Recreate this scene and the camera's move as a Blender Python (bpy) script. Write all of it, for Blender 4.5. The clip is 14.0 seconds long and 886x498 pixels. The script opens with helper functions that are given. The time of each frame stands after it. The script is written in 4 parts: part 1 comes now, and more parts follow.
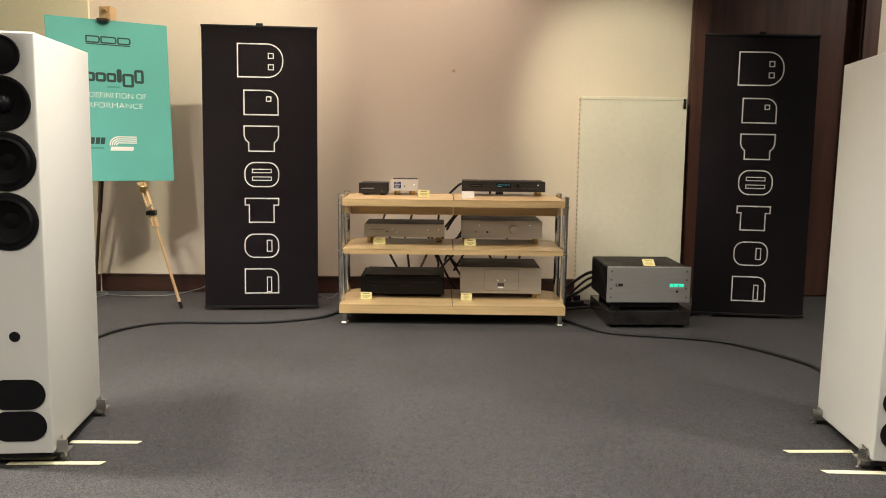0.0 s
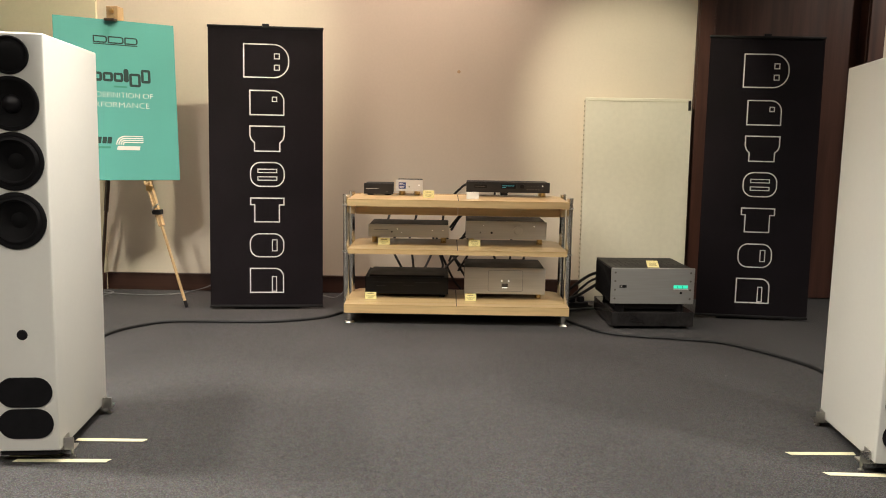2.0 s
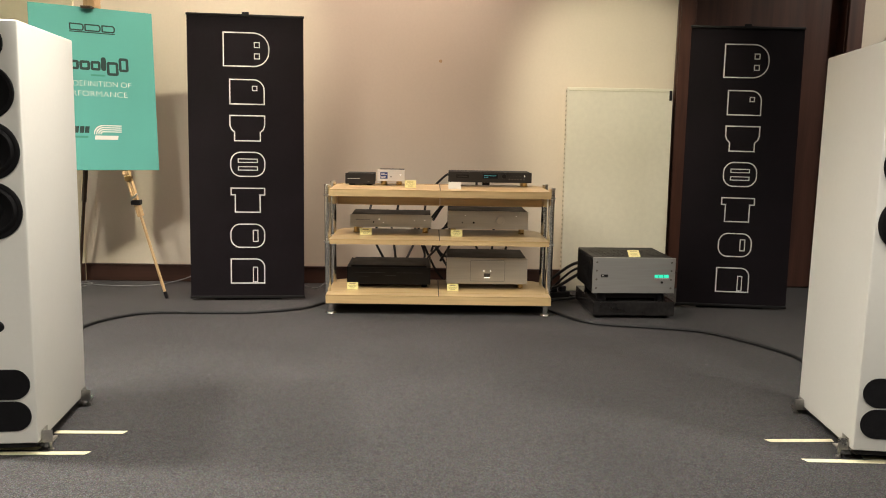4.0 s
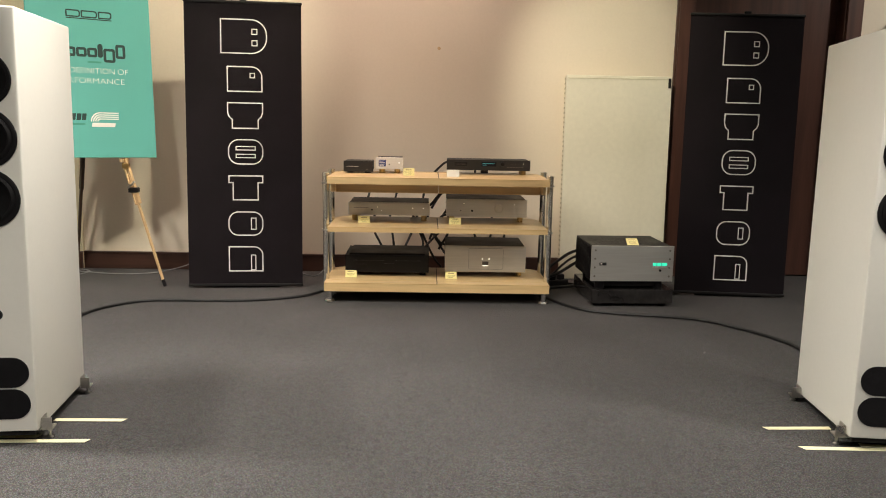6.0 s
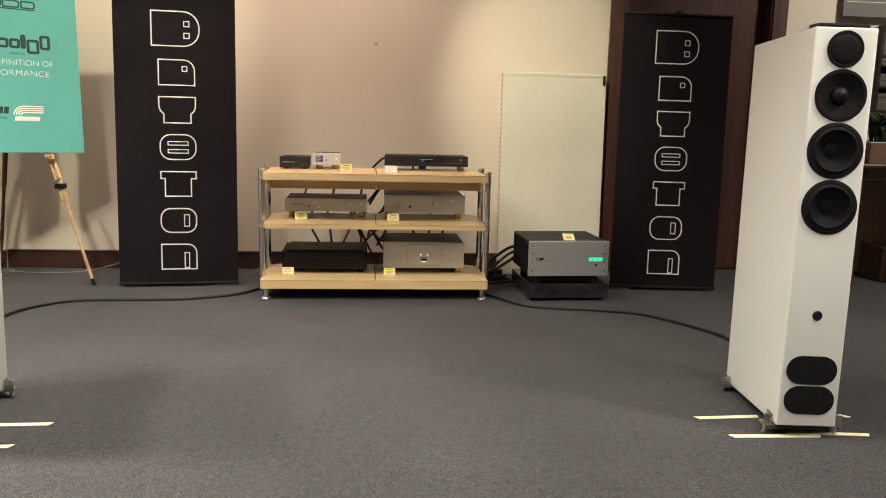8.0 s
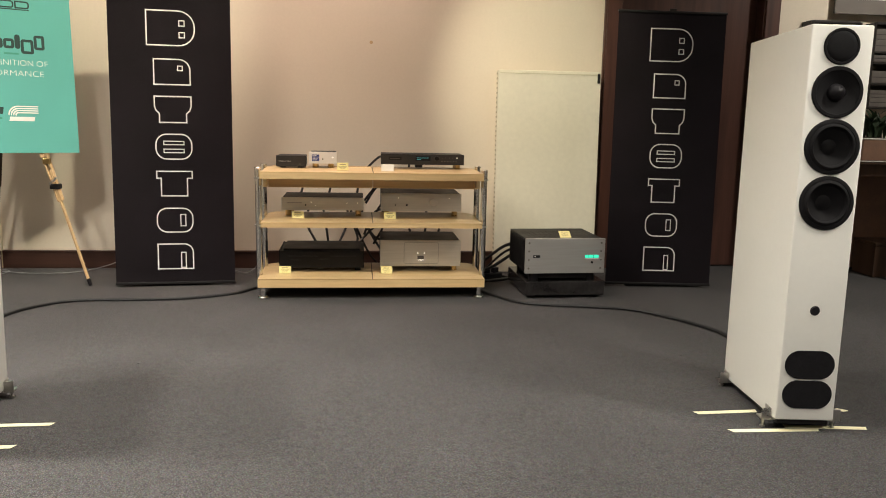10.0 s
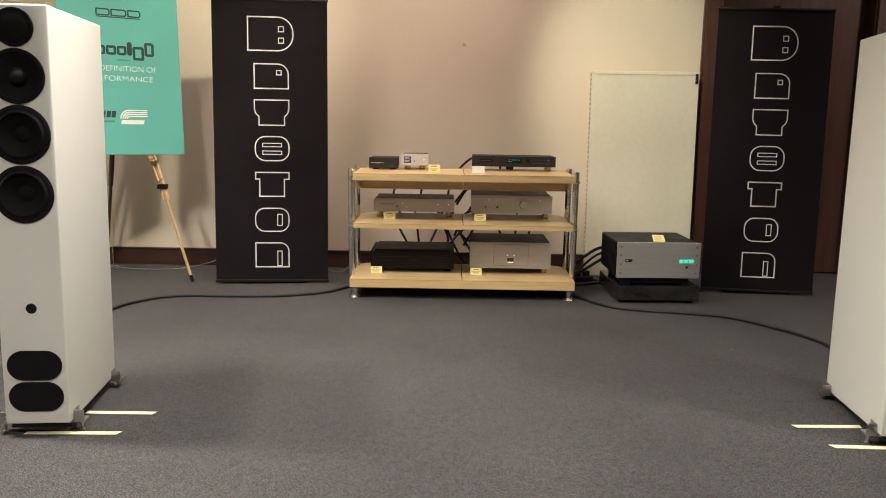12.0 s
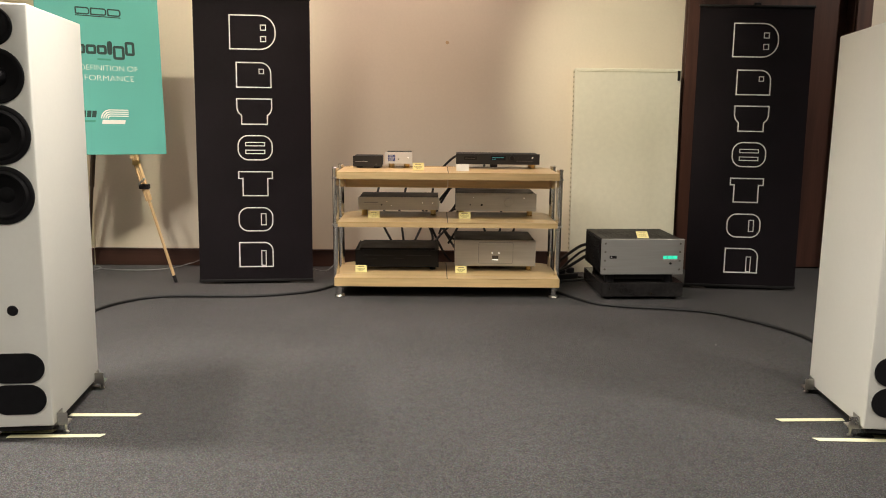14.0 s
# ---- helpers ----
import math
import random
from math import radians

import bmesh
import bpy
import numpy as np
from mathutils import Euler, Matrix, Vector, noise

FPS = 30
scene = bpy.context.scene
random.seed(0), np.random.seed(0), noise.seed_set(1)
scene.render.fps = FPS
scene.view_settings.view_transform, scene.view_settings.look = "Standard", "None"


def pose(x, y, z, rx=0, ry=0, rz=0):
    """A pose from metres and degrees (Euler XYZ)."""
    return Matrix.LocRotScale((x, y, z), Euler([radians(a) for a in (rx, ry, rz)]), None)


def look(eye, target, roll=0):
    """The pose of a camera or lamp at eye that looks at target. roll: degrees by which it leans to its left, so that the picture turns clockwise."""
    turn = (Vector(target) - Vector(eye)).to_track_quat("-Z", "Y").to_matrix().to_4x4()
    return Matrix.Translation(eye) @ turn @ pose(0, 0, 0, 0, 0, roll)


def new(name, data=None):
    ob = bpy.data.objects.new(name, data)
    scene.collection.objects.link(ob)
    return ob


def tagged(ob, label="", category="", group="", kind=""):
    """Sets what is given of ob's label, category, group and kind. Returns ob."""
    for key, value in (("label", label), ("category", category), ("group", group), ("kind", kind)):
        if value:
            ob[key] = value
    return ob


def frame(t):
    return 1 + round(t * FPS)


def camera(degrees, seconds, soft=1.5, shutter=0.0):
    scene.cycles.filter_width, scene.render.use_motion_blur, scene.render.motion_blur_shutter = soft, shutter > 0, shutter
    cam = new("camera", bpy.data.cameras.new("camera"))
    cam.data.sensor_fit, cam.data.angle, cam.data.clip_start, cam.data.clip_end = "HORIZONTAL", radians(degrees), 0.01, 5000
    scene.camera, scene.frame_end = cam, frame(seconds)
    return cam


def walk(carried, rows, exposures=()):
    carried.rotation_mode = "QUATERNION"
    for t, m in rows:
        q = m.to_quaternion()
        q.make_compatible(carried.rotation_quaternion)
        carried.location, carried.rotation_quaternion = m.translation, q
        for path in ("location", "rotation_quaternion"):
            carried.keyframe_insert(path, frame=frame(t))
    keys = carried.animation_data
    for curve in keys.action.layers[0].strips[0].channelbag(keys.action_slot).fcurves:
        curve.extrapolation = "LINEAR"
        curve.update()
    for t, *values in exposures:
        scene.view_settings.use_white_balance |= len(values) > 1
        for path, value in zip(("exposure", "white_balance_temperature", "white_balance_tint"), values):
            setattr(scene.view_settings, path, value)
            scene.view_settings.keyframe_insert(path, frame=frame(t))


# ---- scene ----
cam = camera(57.33, 14.0, 1.0)
ROWS = [
    (0, 0.000, 0.000, 1.085, 81.82, -0.71, -0.00),
    (0.5, 0.000, -0.004, 1.086, 82.10, -0.52, -0.16),
    (1, 0.003, -0.005, 1.086, 82.04, -0.53, -0.21),
    (1.5, -0.001, -0.010, 1.090, 81.69, -0.60, 0.09),
    (2, 0.001, -0.014, 1.091, 81.80, -0.94, 0.36),
    (2.5, 0.004, -0.016, 1.090, 81.89, -1.04, 0.06),
    (3, -0.001, -0.013, 1.090, 81.90, -1.12, -0.60),
    (3.5, 0.002, -0.009, 1.087, 81.58, -1.02, -0.85),
    (6, -0.004, -0.004, 1.088, 80.29, -1.07, -1.08),
    (6.5, -0.002, -0.002, 1.086, 80.27, -0.83, -1.13),
    (7, 0.000, -0.004, 1.087, 80.19, -1.06, -1.10),
    (7.5, 0.005, -0.005, 1.085, 80.16, -1.02, -1.50),
    (8, 0.004, 0.002, 1.084, 80.14, -1.44, -5.34),
    (8.2, 0.003, -0.009, 1.086, 80.12, -1.52, -6.81),
    (8.7, -0.002, -0.009, 1.086, 80.11, -1.46, -8.91),
    (9.25, -0.013, -0.008, 1.085, 80.08, -1.31, -8.76),
    (9.8, -0.025, -0.007, 1.083, 80.05, -1.17, -6.92),
    (10.3, -0.029, -0.006, 1.083, 80.04, -1.11, -4.52),
    (10.5, -0.028, -0.013, 1.084, 80.03, -0.88, -3.47),
    (11, -0.023, -0.007, 1.083, 80.02, -0.46, -1.20),
    (11.5, -0.015, -0.007, 1.085, 80.04, -0.63, 0.67),
    (12, -0.016, -0.010, 1.084, 80.06, -0.89, 0.54),
    (12.5, -0.021, -0.008, 1.083, 80.13, -1.20, 0.02),
    (13, -0.016, -0.009, 1.084, 80.08, -1.29, 0.08),
    (13.5, -0.017, -0.008, 1.084, 80.02, -1.12, -0.15),
    (14, -0.020, -0.008, 1.083, 79.95, -0.61, -0.65),
]
walk(cam, [(t, pose(x, y, z, rx, ry, rz)) for t, x, y, z, rx, ry, rz in ROWS], [(0, 0.04), (7.5, 0.04), (8.2, 0.13), (9.25, 0.15), (10.5, 0.09), (11.5, 0.03), (14, 0.02)])

# ---- world and lamps ----
world = bpy.data.worlds.new("world")
scene.world = world
world.use_nodes = True
world.node_tree.nodes["Background"].inputs[0].default_value = (1.0, 0.9, 0.78, 1)
world.node_tree.nodes["Background"].inputs[1].default_value = 0.02

CEILING = 3.2
WARM, ROSE, PALE = (1.0, 0.93, 0.70), (1.0, 0.77, 0.64), (1.0, 0.94, 0.825)
# unseen ceiling lamps, some inferred from cast shadows, others added as fill: place, aim, watts, half-angle in degrees,
# softness of the edge, size, colour
LAMPS = [
    ((-0.25, 3.35), (-2.42, 5.4, 1.35), 275, 33.0, 0.75, 0.06, WARM),
    ((0.30, 3.25), (1.30, 5.4, 1.10), 285, 17.5, 0.75, 0.06, WARM),
    ((-0.55, 2.68), (-0.60, 2.45, 0.0), 440, 52, 0.9, 0.15, PALE),
    # rose fill added to brighten the middle of the wall and the rack
    ((0.00, 3.60), (0.05, 5.2, 1.20), 70, 36, 1.0, 0.10, ROSE),
    ((-0.10, 4.95), (-0.05, 5.02, 0.0), 130, 46, 0.9, 0.08, ROSE),
    ((-1.95, 2.55), (-1.85, 2.60, 0.0), 380, 62, 0.9, 0.09, PALE),
    ((-2.55, 2.60), (-1.95, 2.35, 0.0), 390, 68, 0.9, 0.09, PALE),
    # fills added for loudspeaker sides, fronts, floor and far corner; no source known
    ((2.90, 1.60), (1.95, 1.35, 0.0), 350, 66, 0.9, 0.14, PALE),
    ((3.80, 3.90), (3.50, 5.00, 0.5), 220, 56, 0.8, 0.12, PALE),
    ((-1.10, 0.10), (-1.10, 0.3, 0.0), 150, 70, 0.9, 0.25, PALE),
    ((0.85, 2.25), (-0.25, 2.05, 0.0), 120, 64, 0.9, 0.20, PALE),
    ((-1.30, -0.60), (-1.45, 2.15, -0.1), 290, 22, 1.0, 0.12, PALE),
    ((1.50, -0.60), (1.58, 2.40, 0.5), 340, 24, 1.0, 0.12, PALE),
    # wash added beside the wall to lift the banner's shadow
    ((-1.35, 4.86), (-1.60, 5.22, 0.0), 115, 54, 0.9, 0.06, ROSE),
]


def spot(place, aim, watts, half, blend, size, colour):
    lamp = bpy.data.lights.new("downlight_lamp", "SPOT")
    lamp.energy, lamp.color = watts, colour
    lamp.spot_size, lamp.spot_blend, lamp.shadow_soft_size = radians(2 * half), blend, size
    new("downlight_lamp", lamp).matrix_world = look((*place, CEILING - 0.04), aim)


for d in LAMPS:
    spot(*d)


# ---- materials ----
def material(name, colour, rough=0.6, metal=0.0, var=0.06, scale=8.0, fine=0.0, fine_scale=300.0, bump=0.0, bump_scale=200.0, spread=0.001, stretch=(1, 1, 1), coat=0.0, rough_var=0.08, specular=0.5):
    """Base colour varied at two scales, with gloss variation and fine relief."""
    m = bpy.data.materials.new(name)
    m.use_nodes = True
    nt = m.node_tree
    n, l = nt.nodes, nt.links
    b = n["Principled BSDF"]
    b.inputs["Metallic"].default_value = metal
    b.inputs["Coat Weight"].default_value = coat
    b.inputs["Specular IOR Level"].default_value = specular
    tc = n.new("ShaderNodeTexCoord")
    mp = n.new("ShaderNodeMapping")
    mp.inputs["Scale"].default_value = stretch
    l.new(tc.outputs["Object"], mp.inputs["Vector"])
    big = n.new("ShaderNodeTexNoise")
    big.inputs["Scale"].default_value = scale
    big.inputs["Detail"].default_value = 5
    l.new(mp.outputs[0], big.inputs["Vector"])
    small = n.new("ShaderNodeTexNoise")
    small.inputs["Scale"].default_value = fine_scale
    small.inputs["Detail"].default_value = 3
    l.new(mp.outputs[0], small.inputs["Vector"])
    rb = n.new("ShaderNodeMapRange")
    rb.inputs[1].default_value, rb.inputs[2].default_value = 0.3, 0.7
    rb.inputs[3].default_value, rb.inputs[4].default_value = 1 - var, 1 + var
    l.new(big.outputs[0], rb.inputs[0])
    rs = n.new("ShaderNodeMapRange")
    rs.inputs[1].default_value, rs.inputs[2].default_value = 0.3, 0.7
    rs.inputs[3].default_value, rs.inputs[4].default_value = 1 - fine, 1 + fine
    l.new(small.outputs[0], rs.inputs[0])
    mul = n.new("ShaderNodeMath")
    mul.operation = "MULTIPLY"
    l.new(rb.outputs[0], mul.inputs[0])
    l.new(rs.outputs[0], mul.inputs[1])
    sc = n.new("ShaderNodeVectorMath")
    sc.operation = "SCALE"
    sc.inputs[0].default_value = colour
    l.new(mul.outputs[0], sc.inputs["Scale"])
    l.new(sc.outputs[0], b.inputs["Base Color"])
    rr = n.new("ShaderNodeMapRange")
    rr.inputs[1].default_value, rr.inputs[2].default_value = 0.3, 0.7
    rr.inputs[3].default_value, rr.inputs[4].default_value = max(0.02, rough - rough_var), min(1, rough + rough_var)
    l.new(big.outputs[0], rr.inputs[0])
    l.new(rr.outputs[0], b.inputs["Roughness"])
    if bump:
        bt = n.new("ShaderNodeTexNoise")
        bt.inputs["Scale"].default_value = bump_scale
        bt.inputs["Detail"].default_value = 4
        l.new(mp.outputs[0], bt.inputs["Vector"])
        bp = n.new("ShaderNodeBump")
        bp.inputs["Strength"].default_value = bump
        bp.inputs["Distance"].default_value = spread
        l.new(bt.outputs[0], bp.inputs["Height"])
        l.new(bp.outputs[0], b.inputs["Normal"])
    return m


def glow(name, colour, strength):
    m = bpy.data.materials.new(name)
    m.use_nodes = True
    b = m.node_tree.nodes["Principled BSDF"]
    b.inputs["Base Color"].default_value = (*[c * 0.3 for c in colour], 1)
    b.inputs["Emission Color"].default_value = (*colour, 1)
    b.inputs["Emission Strength"].default_value = strength
    return m


def wood(name, light, dark, rough=0.4, along="x", rings=14.0, grain=90.0, coat=0.0):
    """Long grain: stretched noise between two tones, with fine pores."""
    m = material(name, light, rough, 0, 0.0, 5, 0.08, grain, 0.15, grain, 0.0005, coat=coat)
    nt = m.node_tree
    n, l = nt.nodes, nt.links
    mp = [q for q in n if q.type == "MAPPING"][0]
    mp.inputs["Scale"].default_value = {"x": (0.06, 1, 1), "y": (1, 0.06, 1), "z": (1, 1, 0.06)}[along]
    nz = n.new("ShaderNodeTexNoise")
    nz.inputs["Scale"].default_value = rings
    nz.inputs["Detail"].default_value = 6
    nz.inputs["Distortion"].default_value = 0.6
    l.new(mp.outputs[0], nz.inputs["Vector"])
    ramp = n.new("ShaderNodeValToRGB")
    ramp.color_ramp.elements[0].position, ramp.color_ramp.elements[1].position = 0.34, 0.66
    ramp.color_ramp.elements[0].color, ramp.color_ramp.elements[1].color = (*dark, 1), (*light, 1)
    l.new(nz.outputs[0], ramp.inputs[0])
    sc = [q for q in n if q.type == "VECT_MATH"][0]
    l.new(ramp.outputs[0], sc.inputs[0])
    return m


def carpet_material():
    """Dark blue-grey loop pile: fine flecks, uneven mottling and trodden patches."""
    m = material("carpet", (0.075, 0.075, 0.085), 0.95, 0, 0.15, 1.2, 0.34, 240, 0.9, 240, 0.006, specular=0.1)
    n, l = m.node_tree.nodes, m.node_tree.links
    tc = [q for q in n if q.type == "TEX_COORD"][0]
    v = n.new("ShaderNodeTexVoronoi")
    v.inputs["Scale"].default_value = 230
    l.new(tc.outputs["Object"], v.inputs["Vector"])
    r = n.new("ShaderNodeValToRGB")
    r.color_ramp.elements[0].position, r.color_ramp.elements[1].position = 0.0, 0.75
    r.color_ramp.elements[0].color, r.color_ramp.elements[1].color = (0.114, 0.110, 0.111, 1), (0.0425, 0.041, 0.042, 1)
    l.new(v.outputs["Distance"], r.inputs[0])
    # each loop of its own yarn tone
    yarn = n.new("ShaderNodeMixRGB")
    yarn.blend_type = "SOFT_LIGHT"
    yarn.inputs[0].default_value = 0.14
    l.new(r.outputs[0], yarn.inputs[1])
    l.new(v.outputs["Color"], yarn.inputs[2])
    # mottling, a hand's width across
    mot = n.new("ShaderNodeTexNoise")
    mot.inputs["Scale"].default_value = 30
    mot.inputs["Detail"].default_value = 6
    mot.inputs["Roughness"].default_value = 0.85
    l.new(tc.outputs["Object"], mot.inputs["Vector"])
    mr = n.new("ShaderNodeMapRange")
    mr.inputs[1].default_value, mr.inputs[2].default_value = 0.3, 0.7
    mr.inputs[3].default_value, mr.inputs[4].default_value = 0.80, 1.20
    l.new(mot.outputs[0], mr.inputs[0])
    sm = n.new("ShaderNodeVectorMath")
    sm.operation = "SCALE"
    l.new(yarn.outputs[0], sm.inputs[0])
    l.new(mr.outputs[0], sm.inputs["Scale"])
    sc = [q for q in n if q.type == "VECT_MATH"][0]
    l.new(sm.outputs[0], sc.inputs[0])
    return m


CARPET = carpet_material()
PAINT = material("wall_paint", (0.71, 0.625, 0.51), 0.75, 0, 0.035, 1.3, 0.015, 60, 0.12, 160, 0.001)
CREAM = material("cream_tone", (0.78, 0.72, 0.52), 0.7, 0, 0.03, 1.3, 0.015, 60, 0.1, 160, 0.001)
CEIL = material("ceiling_paint", (0.75, 0.72, 0.66), 0.85, 0, 0.02, 2, 0.02, 90, 0.2, 180)
SKIRT = wood("skirting_wood", (0.066, 0.029, 0.020), (0.034, 0.015, 0.011), 0.4, "x")
DARKWOOD = wood("door_wood", (0.092, 0.039, 0.028), (0.050, 0.021, 0.016), 0.42, "z")
MAPLE = wood("maple", (0.67, 0.485, 0.25), (0.55, 0.375, 0.18), 0.33, "x", 10, 80, 0.1)
BEECH = wood("beech", (0.58, 0.40, 0.215), (0.47, 0.30, 0.15), 0.5, "z", 14, 90)
# dark wood of table, box and grip; also painted shade on rear easel legs
WALNUT_AND_SHADE = wood("stained_and_shaded_wood", (0.09, 0.05, 0.03), (0.05, 0.028, 0.018), 0.45, "z")
WHITE = material("white_lacquer", (0.80, 0.785, 0.74), 0.42, 0, 0.01, 2.0, 0.008, 60, 0.02, 90, 0.0004, rough_var=0.015)
CONE = material("black_cone", (0.0095, 0.009, 0.010), 0.75, 0, 0.2, 12, 0.1, 200, 0.1, 400, specular=0.12)
RUBBER = material("black_rubber", (0.011, 0.010, 0.012), 0.5, 0, 0.1, 20, specular=0.16)
FOAM = material("black_foam", (0.011, 0.0105, 0.012), 0.95, 0, 0.2, 30, 0.3, 300, 0.4, 500, specular=0.1)
STEEL = material("brushed_steel", (0.55, 0.53, 0.50), 0.32, 1.0, 0.06, 8, 0.08, 160)
CHROME = material("chrome", (0.84, 0.83, 0.80), 0.2, 1.0, 0.03, 6, rough_var=0.03)
BRASS = material("brass", (0.60, 0.42, 0.18), 0.3, 1.0, 0.08, 20)
SILVER = material("silver_panel", (0.60, 0.575, 0.53), 0.45, 0.4, 0.04, 5, 0.06, 90, stretch=(0.05, 1, 1))
AMPSILVER = material("dark_silver_panel", (0.36, 0.35, 0.335), 0.42, 0.4, 0.05, 4, 0.05, 90, stretch=(0.05, 1, 1))
BRIGHT = material("bright_silver_panel", (0.74, 0.72, 0.69), 0.4, 0.3, 0.03, 5, 0.04, 90, stretch=(0.05, 1, 1))
BLACKMETAL = material("black_metal", (0.0115, 0.0105, 0.011), 0.55, 0.0, 0.15, 8, 0.15, 250, 0.1, 350, specular=0.24)
GREYMETAL = material("charcoal_panel", (0.030, 0.029, 0.029), 0.4, 0.3, 0.1, 8, 0.1, 200)
MARBLE = material("black_stone", (0.022, 0.02, 0.02), 0.12, 0, 0.6, 6, 0.2, 40, rough_var=0.05)
FABRIC = material("black_fabric", (0.0235, 0.0185, 0.0225), 0.85, 0, 0.2, 2.2, 0.2, 500, 0.25, 700, 0.0004, specular=0.2)
PRINT = material("white_print", (0.78, 0.75, 0.72), 0.7, 0, 0.03, 8)
TEAL = material("teal_board", (0.113, 0.388, 0.348), 0.7, 0, 0.05, 3, 0.12, 260, specular=0.2)
INK = material("dark_ink", (0.012, 0.04, 0.035), 0.7, 0, 0.05, 8)
FAINT = material("faint_ink", (0.05, 0.26, 0.20), 0.7, 0, 0.05, 8)
PANEL = material("cream_panel", (0.71, 0.67, 0.555), 0.6, 0, 0.04, 1.8, 0.03, 30, 0.05, 90)
PANELEDGE = material("panel_edge", (0.62, 0.58, 0.44), 0.6, 0, 0.05, 3)
SLOT = material("slot_shade", (0.44, 0.40, 0.29), 0.7, 0, 0.1, 9)
TAPE = material("masking_tape", (0.80, 0.76, 0.52), 0.75, 0, 0.05, 20, 0.05, 150, 0.15, 200)
CARD = material("yellow_card", (0.82, 0.74, 0.34), 0.8, 0, 0.03, 20)
WHITECARD = material("white_card", (0.85, 0.84, 0.78), 0.8, 0, 0.02, 20)
CARDINK = material("card_ink", (0.25, 0.20, 0.10), 0.8, 0, 0.05, 20)
CABLE = material("black_cable", (0.012, 0.012, 0.013), 0.5, 0, 0.2, 30, 0.2, 300, 0.2, 500)
PALECABLE = material("grey_cable", (0.17, 0.17, 0.175), 0.5, 0, 0.1, 30)
POT = material("clay_pot", (0.22, 0.125, 0.085), 0.6, 0, 0.1, 12, 0.08, 90)
LEAF = material("leaf", (0.035, 0.06, 0.03), 0.45, 0, 0.25, 20)
SOIL = material("soil", (0.03, 0.02, 0.014), 0.95, 0, 0.3, 60)
SHELFDARK = material("dark_shelf", (0.022, 0.018, 0.016), 0.5, 0, 0.2, 9)
GREYFRAME = material("grey_frame", (0.16, 0.14, 0.125), 0.6, 0, 0.1, 7)
DIM = material("box_grey", (0.12, 0.105, 0.095), 0.6, 0, 0.2, 9)
GLOW_WHITE = glow("led_white", (1.0, 0.95, 0.8), 2.0)
GLOW_TEAL = glow("display_green", (0.05, 0.9, 0.55), 0.8)
GLOW_CYAN = glow("display_cyan", (0.15, 0.75, 0.85), 0.35)
GLOW_BLUE = glow("display_blue", (0.04, 0.08, 0.32), 0.2)
ASSUMED_LENS = glow("assumed_lens", (1.0, 0.85, 0.62), 6.0)


# ---- mesh helpers ----
def thing(name, m, label, category, group="", kind=""):
    ob = new(name)
    ob.empty_display_size = 0.05
    ob.matrix_world = m
    return tagged(ob, label, category, group, kind)


def part(name, bm, mat, parent=None, label="", smooth=False):
    me = bpy.data.meshes.new(name)
    bmesh.ops.recalc_face_normals(bm, faces=bm.faces[:])
    if smooth:
        for f in bm.faces:
            f.smooth = True
        for e in bm.edges:
            if len(e.link_faces) == 2 and e.calc_face_angle(0) > radians(38):
                e.smooth = False
    bm.to_mesh(me)
    bm.free()
    me.materials.append(mat)
    ob = new(name, me)
    ob.parent = parent
    if label:
        tagged(ob, label)
    return ob


def structure(name, bm, mat, label, category, smooth=False):
    return tagged(part(name, bm, mat, None, "", smooth), label, category, kind="structure")


def box(x0, x1, y0, y1, z0, z1, bevel=0.0, seg=2, bm=None):
    own = bmesh.new()
    bmesh.ops.create_cube(own, size=1)
    for v in own.verts:
        v.co = ((x0 + x1) / 2 + v.co.x * (x1 - x0), (y0 + y1) / 2 + v.co.y * (y1 - y0), (z0 + z1) / 2 + v.co.z * (z1 - z0))
    if bevel:
        bmesh.ops.bevel(own, geom=own.edges[:], offset=bevel, segments=seg, profile=0.5, affect="EDGES")
    return merge(bm, own)


def merge(bm, own):
    if bm is None:
        return own
    me = bpy.data.meshes.new("tmp")
    own.to_mesh(me)
    own.free()
    bm.from_mesh(me)
    bpy.data.meshes.remove(me)
    return bm


def lathe(profile, m=None, seg=32, bm=None):
    """Turns (radius, height) pairs about z, then places the result by m."""
    own = bmesh.new()
    rings = []
    for r, z in profile:
        if r < 1e-6:
            rings.append([own.verts.new((0, 0, z))])
        else:
            rings.append([own.verts.new((r * math.cos(2 * math.pi * k / seg), r * math.sin(2 * math.pi * k / seg), z)) for k in range(seg)])
    for a, b in zip(rings, rings[1:]):
        for k in range(seg):
            j = (k + 1) % seg
            if len(a) == 1 and len(b) > 1:
                own.faces.new((a[0], b[k], b[j]))
            elif len(b) == 1 and len(a) > 1:
                own.faces.new((a[k], a[j], b[0]))
            elif len(a) > 1:
                own.faces.new((a[k], a[j], b[j], b[k]))
    if m is not None:
        own.transform(m)
    return merge(bm, own)


def rod(a, b, r0, r1=None, seg=16, bm=None):
    a, b = Vector(a), Vector(b)
    r1 = r0 if r1 is None else r1
    h = (b - a).length
    m = Matrix.Translation(a) @ (b - a).to_track_quat("Z", "Y").to_matrix().to_4x4()
    return lathe([(0, 0), (r0, 0), (r1, h), (0, h)], m, seg, bm)


def beam(a, b, w, d, bevel=0.002, bm=None):
    """A squared stick from a to b."""
    a, b = Vector(a), Vector(b)
    own = box(-w / 2, w / 2, -d / 2, d / 2, 0, (b - a).length, bevel, 1)
    own.transform(Matrix.Translation(a) @ (b - a).to_track_quat("Z", "X").to_matrix().to_4x4())
    return merge(bm, own)


